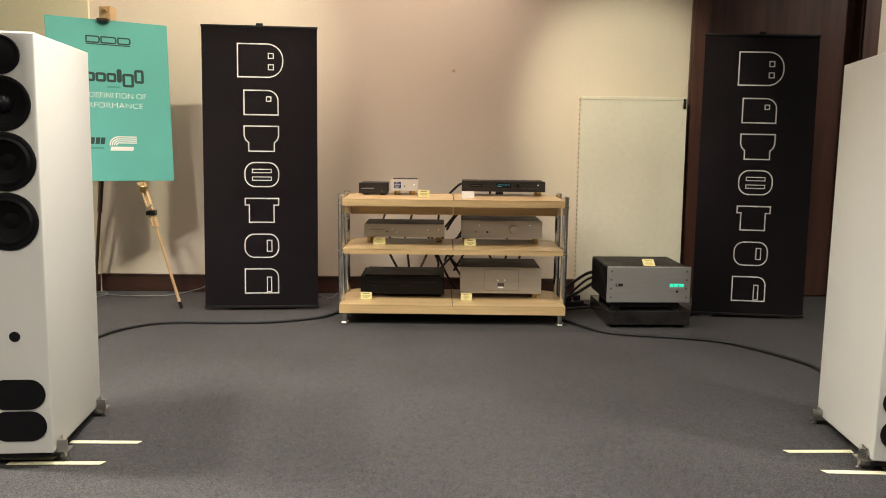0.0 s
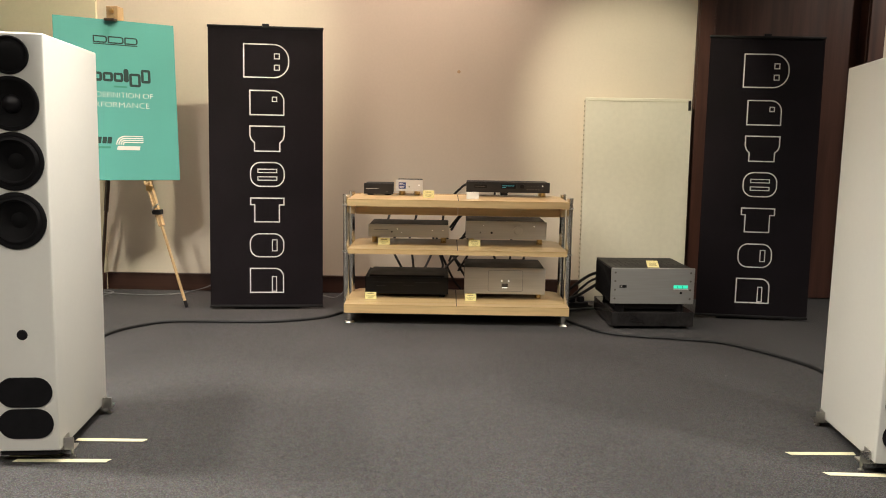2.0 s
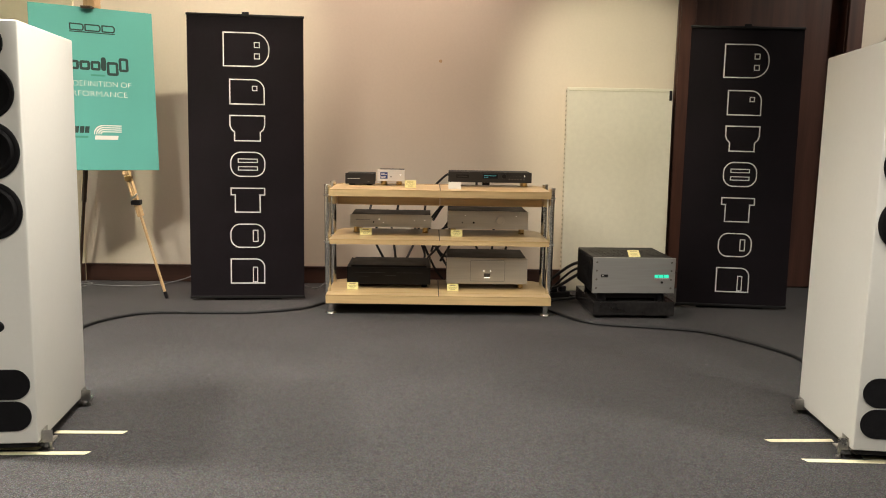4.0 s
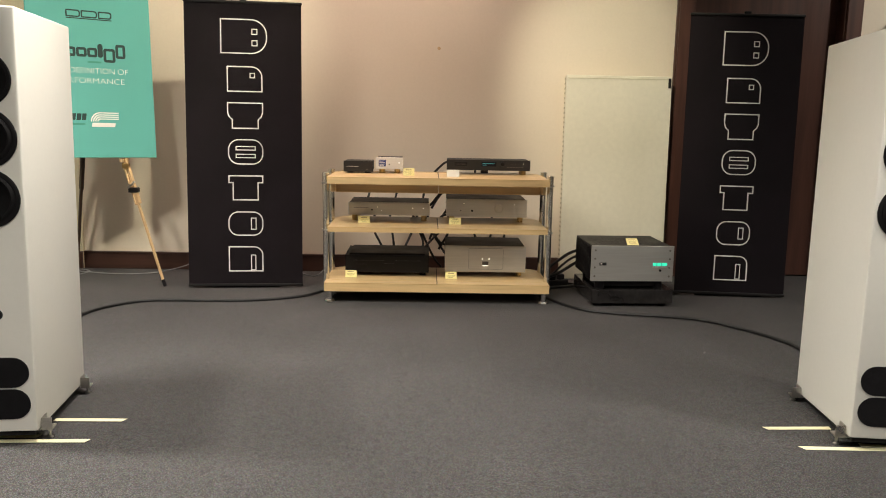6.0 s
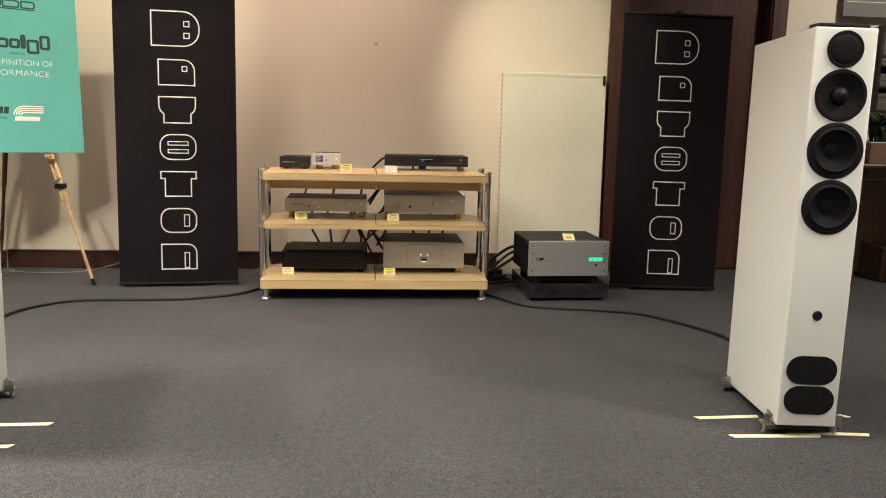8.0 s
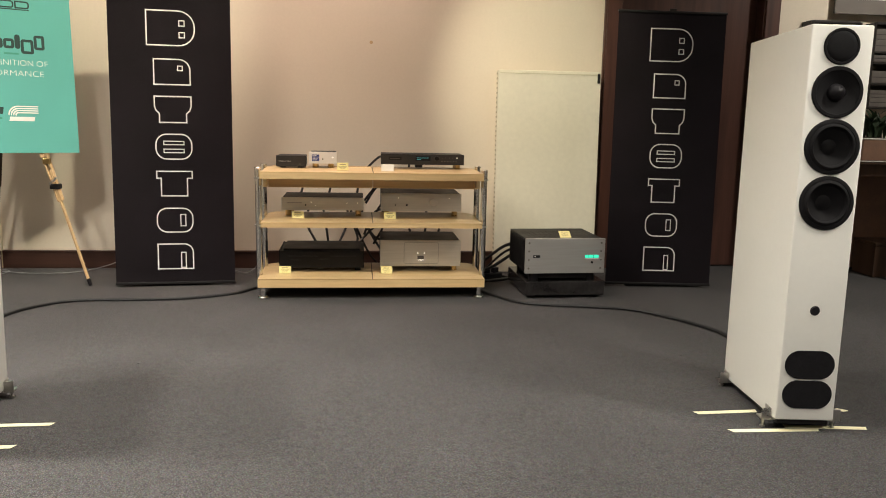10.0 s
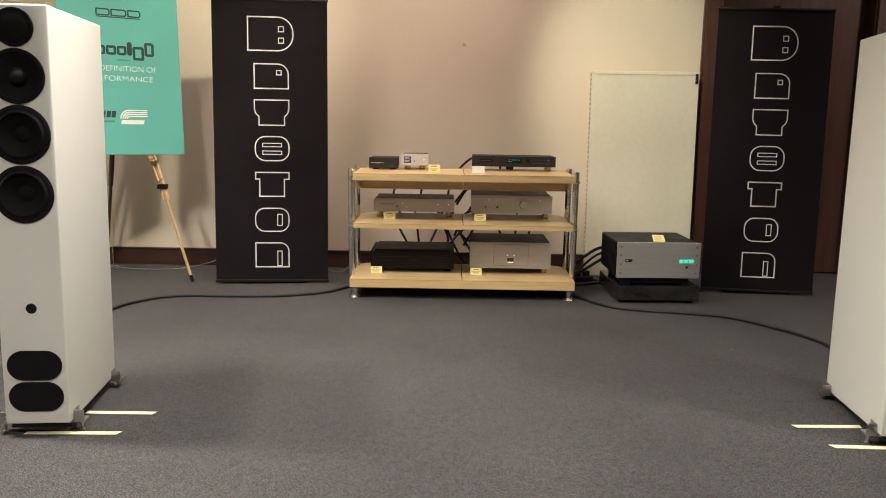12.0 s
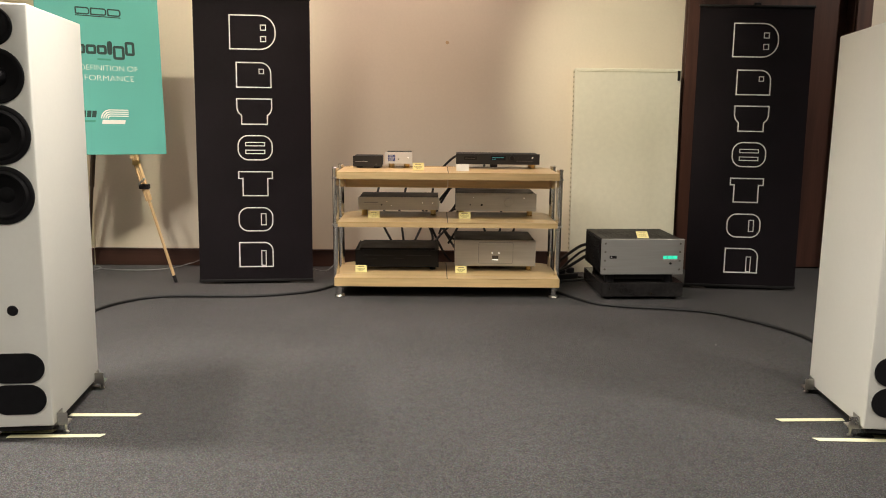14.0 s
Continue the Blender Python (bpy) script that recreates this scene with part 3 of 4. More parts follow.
# ---- easel and poster ----
def easel():
    e = thing("easel", pose(0, 0, 0), "light wooden tripod easel with brass fittings standing on carpet", "easel")
    apex = Vector((-2.06, 5.07, 1.42))
    foot = Vector((-1.582, 4.846, 0.0))
    d = (foot - apex).normalized()
    total = (foot - apex).length
    side = d.cross(Vector((0, 1, 0))).normalized() * 0.0115
    leg = part("leg", beam(apex - side, apex + d * 0.985 - side, 0.010, 0.020), BEECH, e)
    part("slat", beam(apex + side, apex + d * 0.985 + side, 0.010, 0.020), BEECH, leg)
    part("end_block", beam(apex + d * 0.915, apex + d * 0.99, 0.034, 0.022), BEECH, leg)
    part("lower_leg", beam(apex + d * 0.80, apex + d * (total - 0.035), 0.0145, 0.014), BEECH, leg)
    part("rubber_tip", rod(apex + d * (total - 0.045), foot + Vector((0, 0, 0.002)), 0.012, 0.010), RUBBER, leg, "black rubber tip", True)
    c = apex + d * 0.895
    part("clamp", box(c.x - 0.026, c.x + 0.03, c.y - 0.026, c.y + 0.02, c.z - 0.018, c.z + 0.012, 0.004), BLACKMETAL, leg, "dark metal clamp")
    wing = rod(c + Vector((0.0, -0.02, 0.03)), c + Vector((0.0, -0.055, 0.03)), 0.007)
    beam(c + Vector((-0.018, -0.05, 0.012)), c + Vector((0.024, -0.05, 0.052)), 0.012, 0.006, 0.002, wing)
    part("wing_nut", wing, STEEL, leg, "steel wing nut", True)
    b2 = apex + d * 0.745
    part("bracket", box(b2.x - 0.02, b2.x + 0.02, b2.y - 0.02, b2.y + 0.012, b2.z - 0.016, b2.z + 0.016, 0.003), BRASS, leg, "worn brass bracket")
    # rear legs stand in shadow: their shade is put into the wood colour
    for f2, sp in ((Vector((-2.31, 5.315, 0.0)), 0.0), (Vector((-2.60, 4.86, 0.0)), 0.0)):
        d2 = (f2 - apex).normalized()
        t2 = (f2 - apex).length
        lg = part("leg", beam(apex, apex + d2 * 0.9, 0.030, 0.020), WALNUT_AND_SHADE, e, "rear leg with its shade put into darker wood")
        part("lower_leg", beam(apex + d2 * 0.85, f2 - d2 * 0.02, 0.018, 0.016), WALNUT_AND_SHADE, lg)
        part("rubber_tip", rod(f2 - d2 * 0.045, f2 + Vector((0, 0, 0.002)), 0.012, 0.010), RUBBER, lg, "", True)
    part("mast", beam(apex - Vector((0, 0, 0.10)), (-2.015, 5.03, 1.76), 0.034, 0.018), BEECH, e)
    part("head", box(apex.x - 0.05, apex.x + 0.05, apex.y - 0.03, apex.y + 0.03, apex.z - 0.05, apex.z + 0.05, 0.006), BEECH, e)
    tc = part("top_clip", box(-2.055, -1.985, 4.965, 5.06, 1.722, 1.806, 0.006), BEECH, e, "wooden top clip holding the board")
    part("screw", lathe([(0, 0.012), (0.012, 0.012), (0.014, 0), (0, 0)], Matrix.Translation((-2.020, 4.965, 1.775)) @ pose(0, 0, 0, 90, 0, 0), 16), BRASS, tc, "", True)
    part("grip", box(-2.050, -1.990, 4.915, 4.968, 1.714, 1.728, 0.003), WALNUT_AND_SHADE, tc)
    part("peg", box(-1.858, -1.832, 4.94, 5.03, 0.742, 0.764, 0.003), BEECH, e)


easel()


def poster():
    """A stiff board leaning back on the easel, turned a little to the room."""
    TL, TR, BR = Vector((-2.295, 4.79, 1.727)), Vector((-1.715, 5.15, 1.717)), Vector((-1.669, 5.05, 0.768))
    ux = (TR - TL).normalized()
    w = (TR - TL).length
    h = (TR - BR).length
    uz = (TR - BR).normalized()
    uz = (uz - uz.dot(ux) * ux).normalized()
    uy = uz.cross(ux)
    c = (TL + BR) / 2
    m = Matrix(((ux.x, uy.x, uz.x, c.x), (ux.y, uy.y, uz.y, c.y), (ux.z, uy.z, uz.z, c.z), (0, 0, 0, 1)))
    b = thing("poster_board", m, "teal poster board with dark and white print resting on an easel", "poster")
    part("board", box(-w / 2, w / 2, 0, 0.006, -h / 2, h / 2, 0.0008, 1), TEAL, b)

    def flat(x0, x1, z0, z1, skew=0.0):
        return prism([(x0, z0), (x1, z0), (x1 + skew, z1), (x0 + skew, z1)], 0.0004, 0.0012, UPRIGHT)

    # plain mark at the head: three blocks over a rule
    L = -w / 2
    T = h / 2
    mk = None
    for x0, x1 in ((0.216, 0.288), (0.299, 0.381), (0.393, 0.461)):
        mk = merge(mk, stroke(rounded(L + x0, L + x1, T - 0.136, T - 0.101, [0.002, 0.012, 0.012, 0.002], 4), 0.008, 0.0004, 0.0012, UPRIGHT))
    part("mark", mk, INK, b, "dark outlined mark")
    part("rule", flat(L + 0.213, L + 0.463, T - 0.149, T - 0.143), INK, b)
    # plain bars for the unlettered title
    x = L + 0.128
    for wd, ht, dn in ((0.030, 0.079, 0.0), (0.094, 0.054, 0.0), (0.058, 0.054, 0.0), (0.055, 0.054, 0.0), (0.028, 0.079, 0.0), (0.066, 0.054, 0.026), (0.055, 0.081, 0.0)):
        own = stroke(rounded(x + 0.007, x + wd - 0.008, T - 0.366 - dn + 0.007, T - 0.366 + ht - 0.007, [0.006] * 4, 3), 0.0155, 0.0004, 0.0012, UPRIGHT)
        part("title_bar", own, INK, b, "dark bar of the title")
        x += wd + 0.003
    part("small_bar", flat(L + 0.318, L + 0.393, T - 0.400, T - 0.390), FAINT, b)
    for text, u, v, wide in (("DEFINITION", 0.342, 0.447, 0.99), ("OF", 0.512, 0.447, 1.06), ("PERFORMANCE", 0.336, 0.506, 1.13)):
        words(text, 0.047, Matrix.Translation((L + u, -0.001, T - v)) @ UPRIGHT @ Matrix.Diagonal((wide, 1, 1, 1)), "slogan", PRINT, b, "white printed word " + text)
    mk2 = None
    for x0 in (0.208, 0.238, 0.266):
        mk2 = merge(mk2, flat(L + x0, L + x0 + 0.024, T - 0.736, T - 0.697, 0.006))
    part("mark", mk2, INK, b, "dark slanted bars")
    part("small_bar", flat(L + 0.20, L + 0.285, T - 0.765, T - 0.753), FAINT, b)
    arcs = None
    for k in range(4):
        r = 0.016 + 0.012 * k
        pts = [(L + 0.369 - r * math.cos(a), T - 0.740 + r * math.sin(a)) for a in [radians(10 * q) for q in range(0, 10)]]
        pts += [(L + 0.474, T - 0.740 + r)]
        back = [(px, pz - 0.006) for px, pz in pts[::-1]]
        arcs = prism(pts + [(px + (0.005 if i > 0 else 0), pz) for i, (px, pz) in enumerate(back)], 0.0004, 0.0012, UPRIGHT, arcs)
    part("arc_mark", arcs, PRINT, b, "white arched lines")
    part("arc_bar", flat(L + 0.320, L + 0.450, T - 0.774, T - 0.750, 0.005), PRINT, b, "white bar")


poster()


# ---- rack ----
RX, RY = 0.065, 4.49


def equipment_rack():
    r = thing("equipment_rack", pose(RX, RY, 0), "three-tier maple equipment rack with chrome posts", "rack")

    def shelf(hw, z0, z1, depth):
        s = part("shelf", prism(rounded(-hw, hw, 0.0, depth, [0.004, 0.004, 0.09, 0.09], 6), z0, z1 - 0.003), MAPLE, r, "pale maple shelf")
        for a, b in ((-hw + 0.035, -0.003), (0.003, hw - 0.035)):
            part("board", box(a, b, 0.085, depth - 0.03, z1 - 0.0029, z1, 0.001, 1), MAPLE, s)
        for a, b in ((-hw + 0.0005, -0.002), (0.002, hw - 0.0005)):
            part("front_edge", box(a, b, -0.002, 0.081, z1 - 0.0028, z1 + 0.0002, 0.001, 1), MAPLE, s)
        part("seam", box(-0.002, 0.002, 0.001, depth - 0.03, z1 - 0.0029, z1 - 0.0015), BLACKMETAL, s, "dark joint line")
        return s

    shelf(0.640, 0.067, 0.117, 0.50)
    shelf(0.618, 0.407, 0.436, 0.50)
    shelf(0.620, 0.676, 0.716, 0.50)
    for a, b in ((-0.585, -0.0015), (0.0015, 0.585)):
        part("apron", box(a, b, 0.125, 0.150, 0.618, 0.6755, 0.003), MAPLE, r, "maple crosspiece under the top shelf")
    for sx in (-1, 1):
        part("side_rail", box(sx * 0.595 - 0.012, sx * 0.595 + 0.012, 0.06, 0.45, 0.626, 0.675, 0.003), MAPLE, r)
        for y in (0.12, 0.40):
            p = part("post", rod((sx * 0.640, y, 0.045), (sx * 0.640, y, 0.722), 0.018, seg=24), CHROME, r, "polished chrome post", True)
            part("cap", lathe([(0.021, 0.722), (0.021, 0.728), (0.016, 0.732), (0, 0.732)], Matrix.Translation((sx * 0.640, y, 0)), 24), CHROME, p, "", True)
            for z in (0.398, 0.667):
                part("collar", lathe([(0.0192, z), (0.0245, z), (0.0245, z + 0.008), (0.0192, z + 0.008)], Matrix.Translation((sx * 0.640, y, 0)), 20), STEEL, p, "", True)
        for y in (0.035, 0.42):
            part("foot", lathe([(0, 0.001), (0.030, 0.001), (0.031, 0.006), (0.026, 0.012), (0.016, 0.014), (0.016, 0.067)], Matrix.Translation((sx * 0.612, y, 0)), 24), CHROME, r, "round chrome foot", True)


equipment_rack()


def led(parent, x, z, r=0.0024, mat=None):
    part("led", lathe([(0, 0.002), (r * 0.7, 0.002), (r, 0)], Matrix.Translation((x, 0, z)) @ UPRIGHT, 12), mat or GLOW_WHITE, parent, "tiny lit lamp", True)


def feet(parent, w, d, h, mat, r=0.018, name="foot"):
    for x in (-w / 2 + 0.035, w / 2 - 0.035):
        for y in (0.05, d - 0.05):
            part(name, lathe([(0, -h), (r * 1.05, -h), (r * 1.05, -h + 0.004), (r * 0.92, -h + 0.006), (r * 0.92, 0), (0, 0)], Matrix.Translation((x, y, 0)), 20), mat, parent, "", True)


def component(name, x0, x1, zbase, h, depth, y, foot_h, panel, label, category, foot_mat=BLACKMETAL, case=None):
    w = x1 - x0
    ob = thing(name, pose((x0 + x1) / 2, y, zbase + foot_h), label, category, "hi-fi components")
    part("front_panel", box(-w / 2, w / 2, 0, 0.010, 0, h, 0.0015), panel, ob)
    part("case", box(-w / 2 + 0.006, w / 2 - 0.006, 0.010, depth, 0.004, h - 0.002, 0.002), case or BLACKMETAL, ob, "black metal case")
    feet(ob, w, depth, foot_h - 0.001, foot_mat)
    return ob


# middle shelf
a = component("preamplifier", -0.462, 0.018, 0.436, 0.075, 0.30, 4.745, 0.037, SILVER, "slim silver preamplifier with small white lamps on brass feet", "preamplifier", BRASS)
for x, z in ((-0.068, 0.047), (-0.043, 0.026), (0.140, 0.043), (0.202, 0.043)):
    led(a, x, z)
part("button", lathe([(0, 0.004), (0.004, 0.004), (0.005, 0)], Matrix.Translation((-0.10, 0, 0.03)) @ UPRIGHT, 14), BLACKMETAL, a)
part("mark", box(-0.205, -0.12, -0.0008, 0, 0.040, 0.046), AMPSILVER, a)
b = component("integrated_amplifier", 0.115, 0.592, 0.436, 0.105, 0.34, 4.745, 0.035, SILVER, "silver integrated amplifier with a round volume knob", "amplifier", BRASS)
part("volume_knob", lathe([(0, 0.020), (0.022, 0.020), (0.0245, 0.017), (0.0255, 0)], Matrix.Translation((0.070, 0, 0.052)) @ UPRIGHT, 36), SILVER, b, "round silver volume knob", True)
for x, z in ((-0.134, 0.078), (0.165, 0.078)):
    led(b, x, z)
for x, z, r in ((-0.085, 0.036, 0.0065), (-0.152, 0.036, 0.004)):
    part("button", lathe([(0, 0.004), (r * 0.8, 0.004), (r, 0)], Matrix.Translation((x, 0, z)) @ UPRIGHT, 16), BLACKMETAL, b)
# bottom shelf
k = component("black_amplifier", -0.474, 0.017, 0.117, 0.100, 0.34, 4.70, 0.022, BLACKMETAL, "low black amplifier box with a flat raised lid", "amplifier")
part("raised_top", box(-0.222, 0.222, 0.012, 0.30, 0.098, 0.112, 0.002), BLACKMETAL, k)
for i, (x0, x1, z) in enumerate(((-0.20, -0.02, 0.068), (0.05, 0.20, 0.068), (-0.18, -0.12, 0.045), (-0.02, 0.04, 0.050))):
    part("groove", box(x0, x1, -0.001, 0.0, z, z + 0.003), GREYMETAL, k)
for sx in (-1, 1):
    part("end_cheek", box(sx * 0.243 - 0.003, sx * 0.243 + 0.003, 0.0, 0.33, 0.008, 0.104, 0.001), BLACKMETAL, k)
p = component("power_amplifier", 0.112, 0.590, 0.117, 0.155, 0.36, 4.70, 0.032, SILVER, "deep silver power amplifier with two white lamps", "power amplifier", BRASS)
part("groove", stroke(rounded(-0.098, 0.105, 0.017, 0.141, [0.008] * 4, 4), 0.003, 0.0003, 0.0012, UPRIGHT), AMPSILVER, p)
pl = part("raised_plate", prism(rounded(-0.095, 0.102, 0.020, 0.138, [0.006] * 4, 4), 0.0005, 0.004, UPRIGHT), SILVER, p, "raised square plate")
for x in (-0.018, 0.022):
    part("led", lathe([(0, 0.007), (0.0028, 0.007), (0.0038, 0.004)], Matrix.Translation((x, 0, 0.079)) @ UPRIGHT, 12), GLOW_WHITE, p, "tiny lit lamp", True)
part("switch", box(-0.019, 0.019, -0.007, -0.004, 0.042, 0.064, 0.001), DIM, p)
part("switch_light", box(-0.016, 0.016, -0.0072, -0.004, 0.037, 0.040), GLOW_WHITE, p, "thin lit line")
# top shelf
s1 = component("black_streamer", -0.490, -0.317, 0.716, 0.063, 0.17, 4.76, 0.009, GREYMETAL, "small black box with a thin pale print line", "audio box")
part("print_bar", box(-0.072, 0.000, -0.0008, 0, 0.0295, 0.0315), PRINT, s1)
part("mark", box(0.045, 0.055, -0.0008, 0, 0.012, 0.017), DIM, s1)
s2 = component("silver_converter", -0.303, -0.1435, 0.716, 0.067, 0.17, 4.77, 0.027, BRIGHT, "small bright silver converter with a blue screen on brass feet", "audio box", BRASS)
sc2 = part("screen", box(-0.062, -0.020, -0.001, 0, 0.014, 0.052, 0.0003, 1), GLOW_BLUE, s2, "small blue lit screen")
for z, x1 in ((0.044, -0.034), (0.036, -0.024), (0.026, -0.028), (0.019, -0.032)):
    part("print_bar", box(-0.058, x1, -0.0016, -0.001, z, z + 0.003), PRINT, sc2)
led(s2, 0.057, 0.036, 0.0035)
part("button", lathe([(0, 0.003), (0.003, 0.003), (0.004, 0)], Matrix.Translation((0.0, 0, 0.026)) @ UPRIGHT, 12), BLACKMETAL, s2)
s3 = component("disc_player", 0.1145, 0.6085, 0.716, 0.062, 0.19, 4.79, 0.0265, GREYMETAL, "black disc player with a small cyan display", "disc player", BRASS)
part("tray", box(-0.20, -0.125, -0.0015, 0, 0.026, 0.046, 0.0005, 1), BLACKMETAL, s3)
part("print_bar", box(-0.195, -0.135, -0.002, -0.001, 0.034, 0.0365), DIM, s3)
dsp = part("display", box(-0.042, 0.046, -0.0012, 0, 0.024, 0.050, 0.0003, 1), RUBBER, s3, "dark display window")
for x0, x1, z in ((-0.036, 0.036, 0.039), (-0.036, -0.012, 0.030)):
    part("lit_text_bar", box(x0, x1, -0.002, -0.0012, z, z + 0.0028), GLOW_CYAN, dsp, "cyan lit bar")
part("knob", lathe([(0, 0.012), (0.013, 0.012), (0.015, 0)], Matrix.Translation((0.083, 0, 0.038)) @ UPRIGHT, 28), BLACKMETAL, s3, "", True)
for i in range(6):
    part("button", box(0.11 + 0.017 * i, 0.12 + 0.017 * i, -0.002, 0, 0.018, 0.022, 0.0005, 1), DIM, s3)
for i in range(4):
    led(s3, 0.118 + 0.02 * i, 0.040, 0.0014, DIM)
led(s3, 0.204, 0.041, 0.003)
part("stand_block", box(-0.042, 0.0, 0.02, 0.08, -0.019, 0.0, 0.002), BLACKMETAL, s3)


# ---- price cards ----
def price_card(x, y, z, w, h, mat, label, turn=0.0, lean=-12):
    c = thing("price_card", pose(x, y, z, lean, 0, turn), label, "card", "price cards")
    bm = box(-w / 2, w / 2, 0, 0.0008, 0.0005, h)
    own = box(-w / 2, w / 2, 0, 0.0008, 0.0, h)
    own.transform(Matrix.Translation((0, 0.0, h)) @ pose(0, 0, 0, 26, 0, 0) @ Matrix.Translation((0, 0, -h)))
    part("card", merge(bm, own), mat, c)
    if mat is CARD:
        for f0, f1, zz, t in ((0.22, 0.75, 0.74, 0.004), (0.12, 0.86, 0.5, 0.0018), (0.2, 0.8, 0.36, 0.0018), (0.3, 0.7, 0.2, 0.0018)):
            part("text_bar", box(-w / 2 + f0 * w, -w / 2 + f1 * w, -0.0005, 0, zz * h, zz * h + t), CARDINK, c)


YC, WC = "small yellow folded price card with print lines", "small blank white folded card"
price_card(-0.105, 4.62, 0.717, 0.064, 0.043, CARD, YC)
price_card(0.147, 4.60, 0.717, 0.070, 0.040, WHITECARD, WC)
price_card(-0.362, 4.66, 0.437, 0.068, 0.040, CARD, YC)
price_card(0.165, 4.645, 0.437, 0.068, 0.040, CARD, YC)
price_card(-0.436, 4.635, 0.118, 0.066, 0.042, CARD, YC)
price_card(0.148, 4.63, 0.118, 0.066, 0.042, CARD, YC)


# ---- big amplifier on a stone plinth ----
def big_amplifier():
    pl = thing("stone_plinth", pose(1.180, 4.49, 0, 0, 0, 2.3), "black polished stone plinth on small feet", "plinth")
    part("slab", box(-0.235, 0.235, 0.0, 0.46, 0.018, 0.100, 0.004), MARBLE, pl)
    for x in (-0.19, 0.19):
        for y in (0.05, 0.41):
            part("foot", lathe([(0, 0.001), (0.024, 0.001), (0.024, 0.018), (0, 0.018)], Matrix.Translation((x, y, 0)), 18), RUBBER, pl)
    am = thing("power_amplifier", pose(1.171, 4.490, 0.1005, 0, 0, 2.6), "large silver-fronted monoblock power amplifier with a green display", "power amplifier")
    w, z0, z1, d = 0.475, 0.048, 0.252, 0.415
    part("front_panel", box(-w / 2, w / 2, 0, 0.012, z0, z1, 0.0025), AMPSILVER, am, "brushed silver front panel")
    body = part("case", box(-w / 2 + 0.008, w / 2 - 0.008, 0.012, d, z0 + 0.004, z1 - 0.004, 0.003), BLACKMETAL, am, "black metal case")
    for sx in (-1, 1):
        for k in range(14):
            y = 0.03 + k * 0.026
            x = sx * (w / 2 - 0.008)
            a0, a1 = sorted((x, x + sx * 0.010))
            part("heat_fin", box(a0, a1, y, y + 0.006, z0 + 0.012, z1 - 0.012), BLACKMETAL, body)
    for k in range(14):
        x = -0.19 + 0.03 * k * 0.98
        part("vent_slot", box(x, x + 0.006, 0.10, 0.32, z1 - 0.004, z1 - 0.003), RUBBER, body)
    for sx in (-1, 1):
        for z in (0.078, 0.128, 0.178, 0.226):
            part("bolt", lathe([(0, 0.003), (0.0045, 0.003), (0.006, 0.0)], Matrix.Translation((sx * 0.215, 0, z)) @ UPRIGHT, 14), GREYFRAME, am, "", True)
    sw = part("switch", box(-0.190, -0.150, -0.003, 0, 0.140, 0.156, 0.001), BLACKMETAL, am, "black rocker switch")
    part("switch_dot", box(-0.184, -0.176, -0.004, -0.003, 0.146, 0.152), PRINT, sw)
    dp = part("display", box(0.118, 0.200, -0.002, 0, 0.138, 0.156, 0.0005, 1), GLOW_TEAL, am, "green lit display")
    for x in (0.140, 0.168):
        part("display_line", box(x, x + 0.0015, -0.0026, -0.002, 0.139, 0.155), INK, dp)
    part("display_edge", box(0.117, 0.201, -0.0022, 0, 0.131, 0.134), PRINT, am)
    part("knob", lathe([(0, 0.006), (0.006, 0.006), (0.007, 0)], Matrix.Translation((0.162, 0, 0.112)) @ UPRIGHT, 18), BLACKMETAL, am, "", True)
    # dark block added to fill the shaded gap between amplifier and plinth
    part("chassis", box(-0.19, 0.19, 0.045, d - 0.03, 0.010, z0 + 0.002, 0.003), BLACKMETAL, am, "added black block standing in for the shaded gap")
    for x in (-0.17, 0.17):
        for y in (0.06, 0.34):
            part("foot", lathe([(0, 0.0), (0.028, 0.0), (0.026, 0.048), (0, 0.048)], Matrix.Translation((x, y, 0)), 20), RUBBER, am)
    c = thing("price_card", pose(1.176, 4.515, 0.3535, -60, 0, 0), "yellow price card lying propped on the amplifier", "card", "price cards")
    part("card", box(-0.033, 0.033, 0, 0.0008, 0.001, 0.062), CARD, c)
    for zz in (0.048, 0.034, 0.025, 0.016):
        part("text_bar", box(-0.02, 0.02, -0.0005, 0, zz, zz + 0.002), CARDINK, c)


big_amplifier()


# ---- tape on the carpet ----
def tape(x0, y0, x1, y1, skew0, skew1, label):
    d = Vector((x1 - x0, y1 - y0, 0))
    ln = d.length
    a = math.degrees(math.atan2(d.y, d.x))
    ob = prism([(0, -0.0125), (ln, -0.0125), (ln + skew1, 0.0125), (skew0, 0.0125)], 0.0015, 0.0025, pose(x0, y0, 0, 0, 0, a))
    tagged(part("floor_tape", ob, TAPE), label, "tape", "tape marks")


TL_ = "strip of pale yellow masking tape stuck on the carpet"
tape(-1.285, 2.700, -1.050, 2.703, 0.0, 0.01, TL_)
tape(-1.405, 2.512, -1.105, 2.522, 0.004, 0.012, TL_)
tape(-1.44, 2.552, -1.275, 2.556, 0.0, 0.006, TL_)
tape(1.212, 2.690, 1.440, 2.698, -0.012, 0.004, TL_)
tape(1.268, 2.522, 1.570, 2.514, -0.014, 0.012, TL_)
tape(1.470, 2.552, 1.750, 2.516, 0.0, 0.01, TL_)


# ---- cables ----
def cable(points, r, mat, label, name="cable"):
    return tagged(part(name, tube(points, r, 8), mat, None, "", True), label, "cable")


